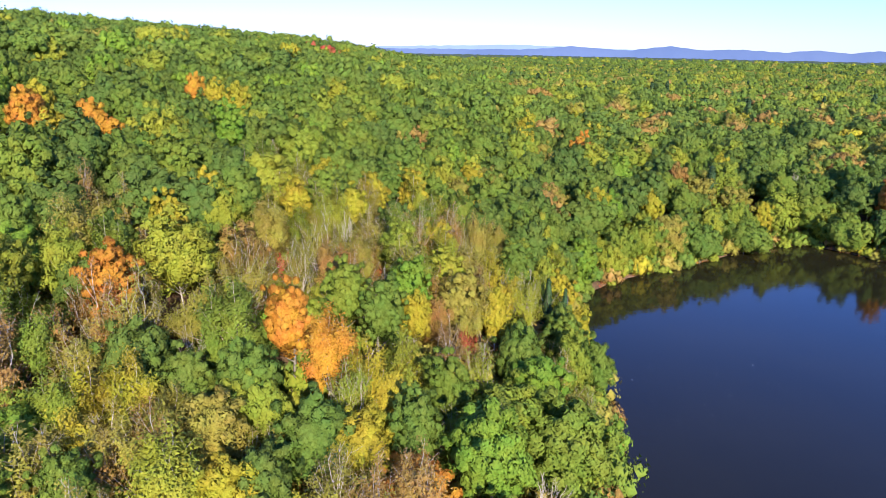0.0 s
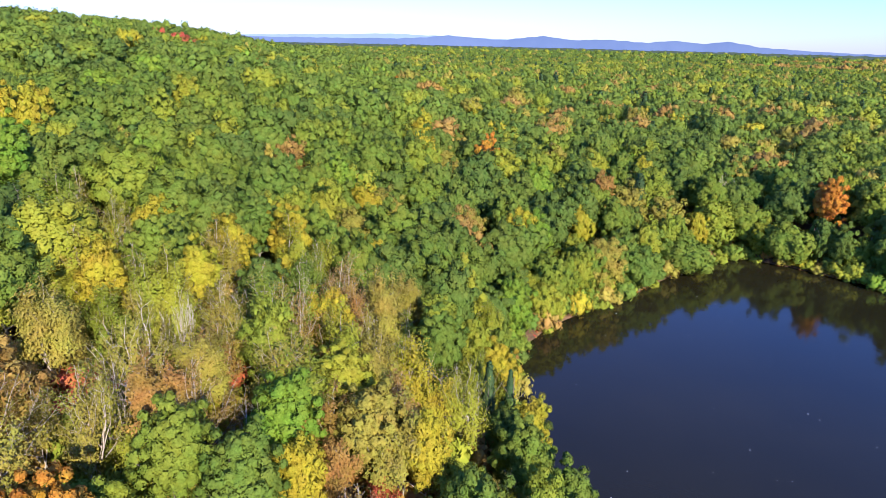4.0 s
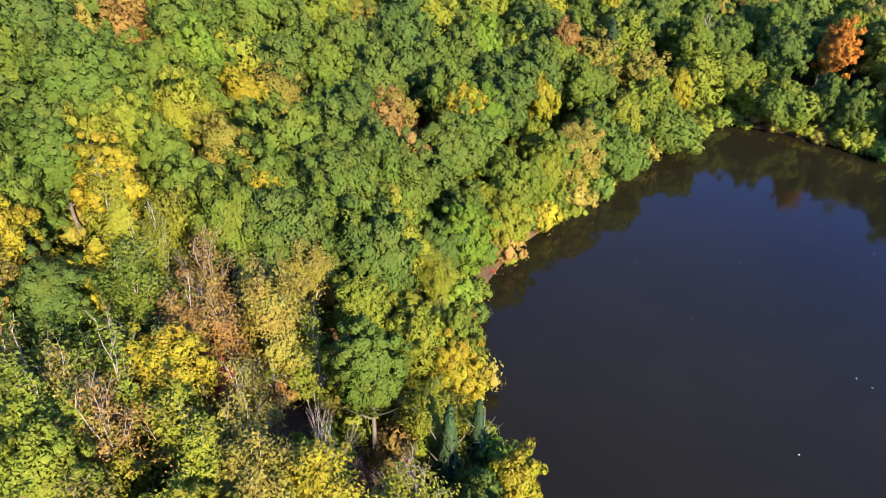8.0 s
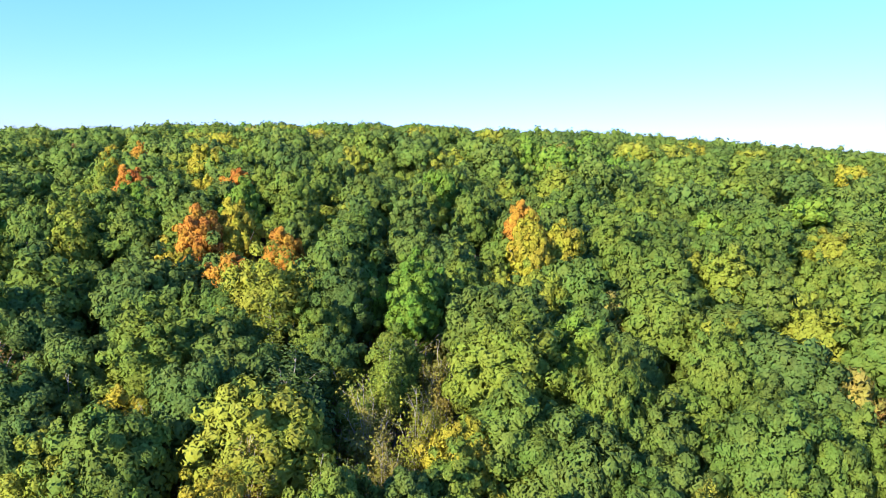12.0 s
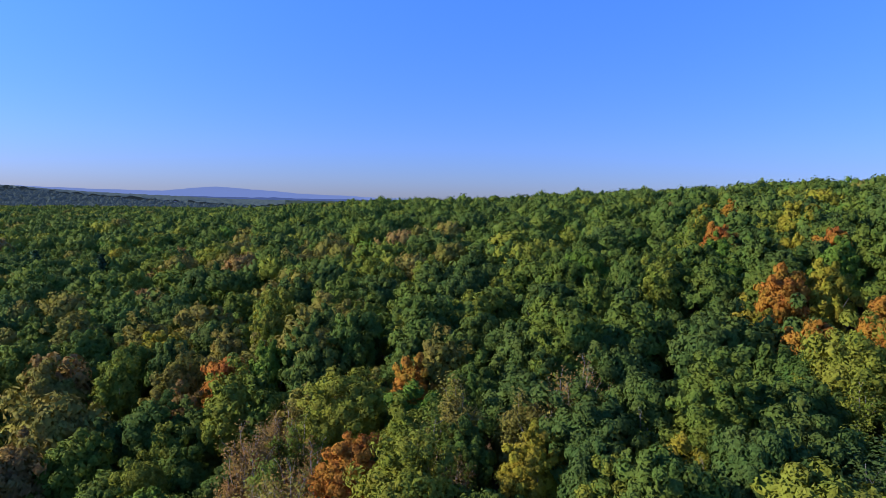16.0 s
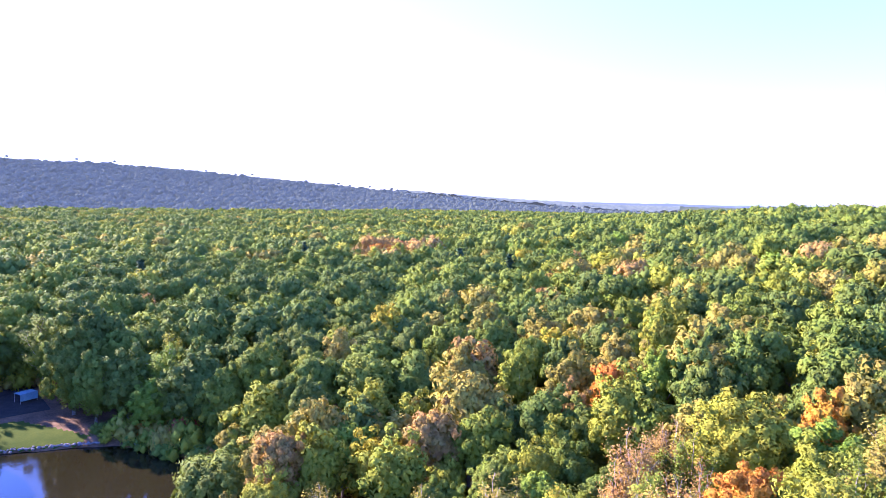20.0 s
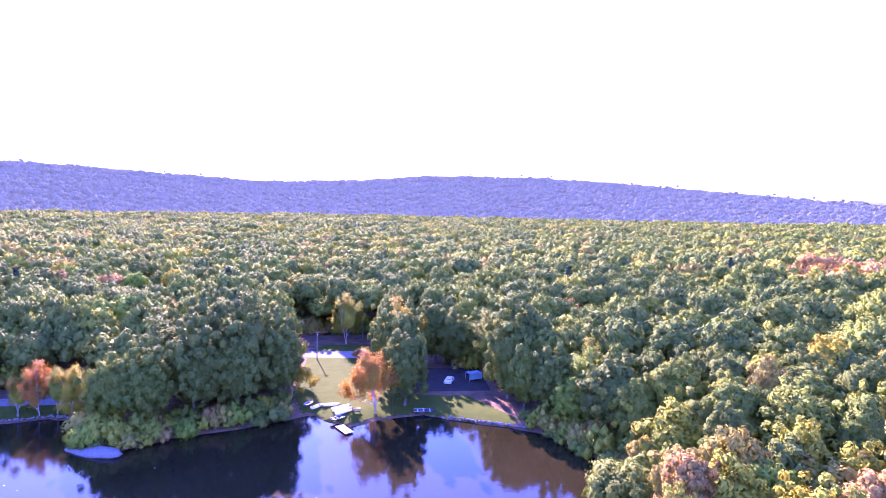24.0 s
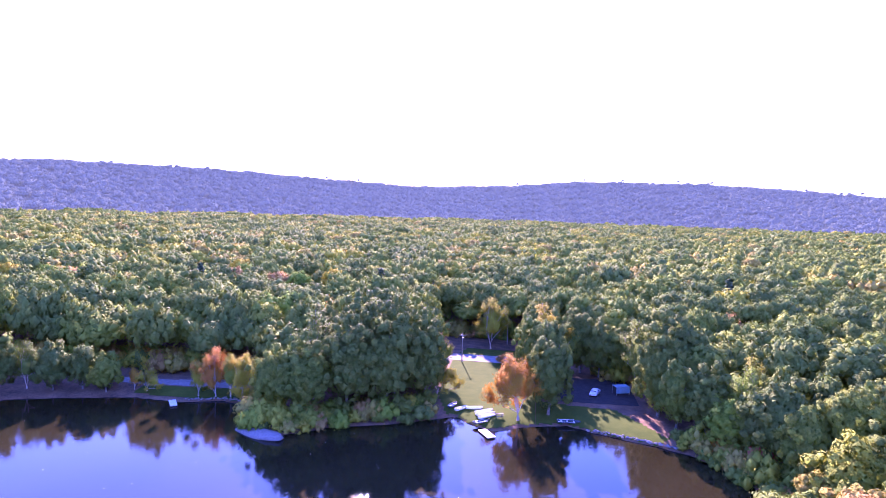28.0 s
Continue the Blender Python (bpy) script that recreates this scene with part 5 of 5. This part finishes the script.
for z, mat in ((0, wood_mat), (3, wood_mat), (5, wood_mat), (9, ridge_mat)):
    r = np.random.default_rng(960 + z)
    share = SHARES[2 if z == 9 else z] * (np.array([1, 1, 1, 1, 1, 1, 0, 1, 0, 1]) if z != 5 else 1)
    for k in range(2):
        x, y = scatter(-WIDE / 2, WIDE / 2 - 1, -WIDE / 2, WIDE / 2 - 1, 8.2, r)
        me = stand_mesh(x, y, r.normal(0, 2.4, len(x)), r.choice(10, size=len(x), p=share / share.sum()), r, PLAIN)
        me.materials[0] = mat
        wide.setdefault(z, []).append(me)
plain_root = tagged(new("distant_woodland"), "level woodland running towards the horizon", "woods", kind="stuff")
ridge_root = tagged(new("backdrop_ridge"), "long wooded ridge across the valley, haze painted as faint glow", "woods", kind="structure")
for cx in np.arange(-1700, 1700, WIDE):
    for cy in np.arange(-1650, 1800, WIDE):
        dist, az = ring(cx, cy)
        south = 117 < az % 360 < 236
        if dist < (890 if south else 920) or dist > 1680 or not (south or -62 < az < 118):
            continue
        gx, gy = np.meshgrid(np.linspace(-0.5, 0.5, 4) * WIDE + cx, np.linspace(-0.5, 0.5, 4) * WIDE + cy)
        z = land(gx, gy) + far_hill(gx, gy) - (9 if south else 0)
        sx, sy = np.polyfit(gx.ravel(), z.ravel(), 1)[0], np.polyfit(gy.ravel(), z.ravel(), 1)[0]
        lean = Vector((0, 0, 1)).rotation_difference(Vector((-sx, -sy, 1))).to_matrix().to_4x4()
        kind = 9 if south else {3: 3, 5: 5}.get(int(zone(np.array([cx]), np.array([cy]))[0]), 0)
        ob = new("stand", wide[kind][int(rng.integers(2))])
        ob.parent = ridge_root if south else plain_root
        ob.matrix_basis = Matrix.Translation((cx, cy, float(z.mean()))) @ lean @ pose(0, 0, 0, 0, 0, 90 * int(rng.integers(4)))
for name, first, last, mat, words, kind in (("horizon_woodland", -62, 118, horizon_mat, "woodland reaching the horizon", "stuff"), ("backdrop_valley", 118, 142, ridge_mat, "wooded valley beyond the ridge, haze painted as faint glow", "structure")):
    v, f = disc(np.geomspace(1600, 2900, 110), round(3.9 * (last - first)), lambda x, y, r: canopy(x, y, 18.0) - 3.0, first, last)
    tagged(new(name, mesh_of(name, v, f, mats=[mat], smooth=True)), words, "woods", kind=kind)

# hills on the horizon, their blue haze painted into colour and glow
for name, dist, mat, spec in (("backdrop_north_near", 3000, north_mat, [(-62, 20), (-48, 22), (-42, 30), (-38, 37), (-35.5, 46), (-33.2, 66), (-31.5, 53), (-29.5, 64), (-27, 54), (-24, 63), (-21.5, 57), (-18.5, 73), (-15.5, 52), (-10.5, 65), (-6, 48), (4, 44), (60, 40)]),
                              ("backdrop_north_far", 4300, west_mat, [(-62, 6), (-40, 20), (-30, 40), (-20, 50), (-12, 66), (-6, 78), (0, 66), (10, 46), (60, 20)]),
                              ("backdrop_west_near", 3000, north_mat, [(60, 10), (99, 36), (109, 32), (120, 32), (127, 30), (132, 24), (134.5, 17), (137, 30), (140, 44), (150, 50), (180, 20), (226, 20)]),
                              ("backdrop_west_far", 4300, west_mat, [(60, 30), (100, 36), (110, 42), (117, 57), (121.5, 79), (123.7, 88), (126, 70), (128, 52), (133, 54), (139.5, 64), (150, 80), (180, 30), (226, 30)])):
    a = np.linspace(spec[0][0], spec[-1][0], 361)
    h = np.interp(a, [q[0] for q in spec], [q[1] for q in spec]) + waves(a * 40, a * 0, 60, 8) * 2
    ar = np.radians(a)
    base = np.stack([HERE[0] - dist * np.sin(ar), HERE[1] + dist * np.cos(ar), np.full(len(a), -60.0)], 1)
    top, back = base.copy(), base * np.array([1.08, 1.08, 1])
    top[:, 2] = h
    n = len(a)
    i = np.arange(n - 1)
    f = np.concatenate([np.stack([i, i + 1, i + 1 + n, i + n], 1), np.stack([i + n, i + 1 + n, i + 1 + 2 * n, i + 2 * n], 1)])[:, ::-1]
    tagged(new(name, mesh_of(name, np.concatenate([base, top, back]), f, mats=[mat], smooth=True)), "long hills on the horizon, blue haze painted into colour and glow", "hills", kind="structure")


def belt(name, x, y, low, high, r, forms, share, label):
    """Low bushes: one joined mass."""
    z = land(x, y)
    vs, quads, tris, tints, ns, n = [], [], [], [], [], 0
    kinds = r.choice(10, size=len(x), p=np.array(share) / sum(share))
    for i in range(len(x)):
        v, sets, form = forms[r.integers(len(forms))]
        rad, a = r.uniform(low, high), r.uniform(0, 6.28)
        ns.append(np.stack([form[:, 0] * math.cos(a) - form[:, 1] * math.sin(a), form[:, 0] * math.sin(a) + form[:, 1] * math.cos(a), form[:, 2]], 1))
        q = v * np.array([rad, rad, rad * r.uniform(0.8, 1.5)])
        q = np.stack([q[:, 0] * math.cos(a) - q[:, 1] * math.sin(a) + x[i], q[:, 0] * math.sin(a) + q[:, 1] * math.cos(a) + y[i], q[:, 2] + z[i] - 0.2 * rad], 1)
        vs.append(q)
        quads.append(sets[0] + n)
        tris.append(sets[1] + n)
        tints.append(np.full(len(q), kinds[i] / 10 + r.uniform(0.005, 0.095)))
        n += len(q)
    me = mesh_of(name, np.concatenate(vs), [np.concatenate(quads), np.concatenate(tris)], np.concatenate(ns), [wood_mat], np.concatenate(tints))
    return tagged(new(name, me), label, "bushes", kind="stuff")


BUSH = [crown(600 + k, 14, 34, 0.15, 1.5, OCTA, 0, 0.82) for k in range(6)]
x, y = scatter(-40, 160, -70, 175, 2.6, rng)
s = shore(x, y)
ok = (s > -1.1) & ((s < 6) | ((s < 14) & (x > 58) & (y > 100))) & ~((y < -36) & (x > -16) & (x < 34)) & ~((y < -30) & (x > 75)) & (rng.random(len(x)) < 0.95)
belt("shoreline_bushes", x[ok], y[ok], 1.0, 2.7, rng, BUSH, [25, 12, 10, 25, 14, 3, 1.5, 8, 1, 0], "leafy green and yellowing bushes crowding the pond's edge")
x, y = scatter(-62, 66, -20, 170, 3.7, rng)
ok = NEAR(x, y) & (shore(x, y) > 5) & (rng.random(len(x)) < np.where(x < -30, 0.3, 0.85))
ex, ey = scatter(-40, 150, -135, -36, 3.2, rng)
edge = ~open_land(ex, ey) & open_land(ex, ey + 12) & (shore(ex, ey) > 4)
x, y, ok = np.append(x, ex), np.append(y, ey), np.append(ok, edge)
belt("undergrowth", x[ok], y[ok], 1.2, 3.2, rng, BUSH, [16, 8, 5, 18, 24, 4, 2, 26, 1.5, 0], "brown and green undergrowth between the trunks")

# dead trunks leaning or lying among the trees
r = np.random.default_rng(77)
for px, py, lean, turn, l in [(-5.5, 86, 62, 200, 8), (-9.5, 79, 35, 140, 7), (2.0, 84, 78, 20, 6), (-16, 92, 50, 300, 7), (9, 108, 72, 80, 6), (-2, 97, 40, 250, 8), (13, 87, 80, 160, 5)]:
    z = np.linspace(-0.3, l, 7)
    bend = np.cumsum(r.normal(0, 0.07, (7, 2)), 0)
    pieces = [tube(np.column_stack([bend, z]), np.linspace(0.14, 0.04, 7), 6)]
    for k in range(5):
        p0 = np.array([0, 0, l * r.uniform(0.35, 0.9)])
        way = unit(np.array([r.normal(), r.normal(), 0.7]))
        pieces.append(tube([p0, p0 + way * 0.7, p0 + way * r.uniform(1.1, 1.8)], [0.04, 0.03, 0.012], 4))
    ob = new("dead_trunk", mesh_of("dead_trunk", *join(pieces), mats=[pale_bark], smooth=True))
    ob.matrix_basis = pose(px, py, float(land(px, py)) + 0.1, lean, 0, turn)
    tagged(ob, "pale dead trunk leaning among the undergrowth", "dead tree", "dead trunks")

# reddish weeds that fringe the water
x, y = scatter(10, 125, 60, 172, 1.1, rng)
s = shore(x, y)
ok = (s > -0.9) & (s < 0.6) & (rng.random(len(x)) < 0.4) & (waves(x, y, 22, 6) > -0.25)
x, y = np.repeat(x[ok], 7) + rng.normal(0, 0.4, 7 * ok.sum()), np.repeat(y[ok], 7) + rng.normal(0, 0.4, 7 * ok.sum())
p = np.stack([x, y, np.maximum(land(x, y), 0.0) + 0.10], 1)
v, f = sprays(rng, p, unit(np.array([0, 0, 1.0]) + rng.normal(0, 0.5, p.shape)), 0.42)
tagged(new("shore_weeds", mesh_of("shore_weeds", v, f, None, [wood_mat], np.repeat(rng.choice([0.74, 0.78, 0.83, 0.62], len(p)), 3))), "rust-red weeds and fallen leaves fringing the water", "weeds", kind="stuff")
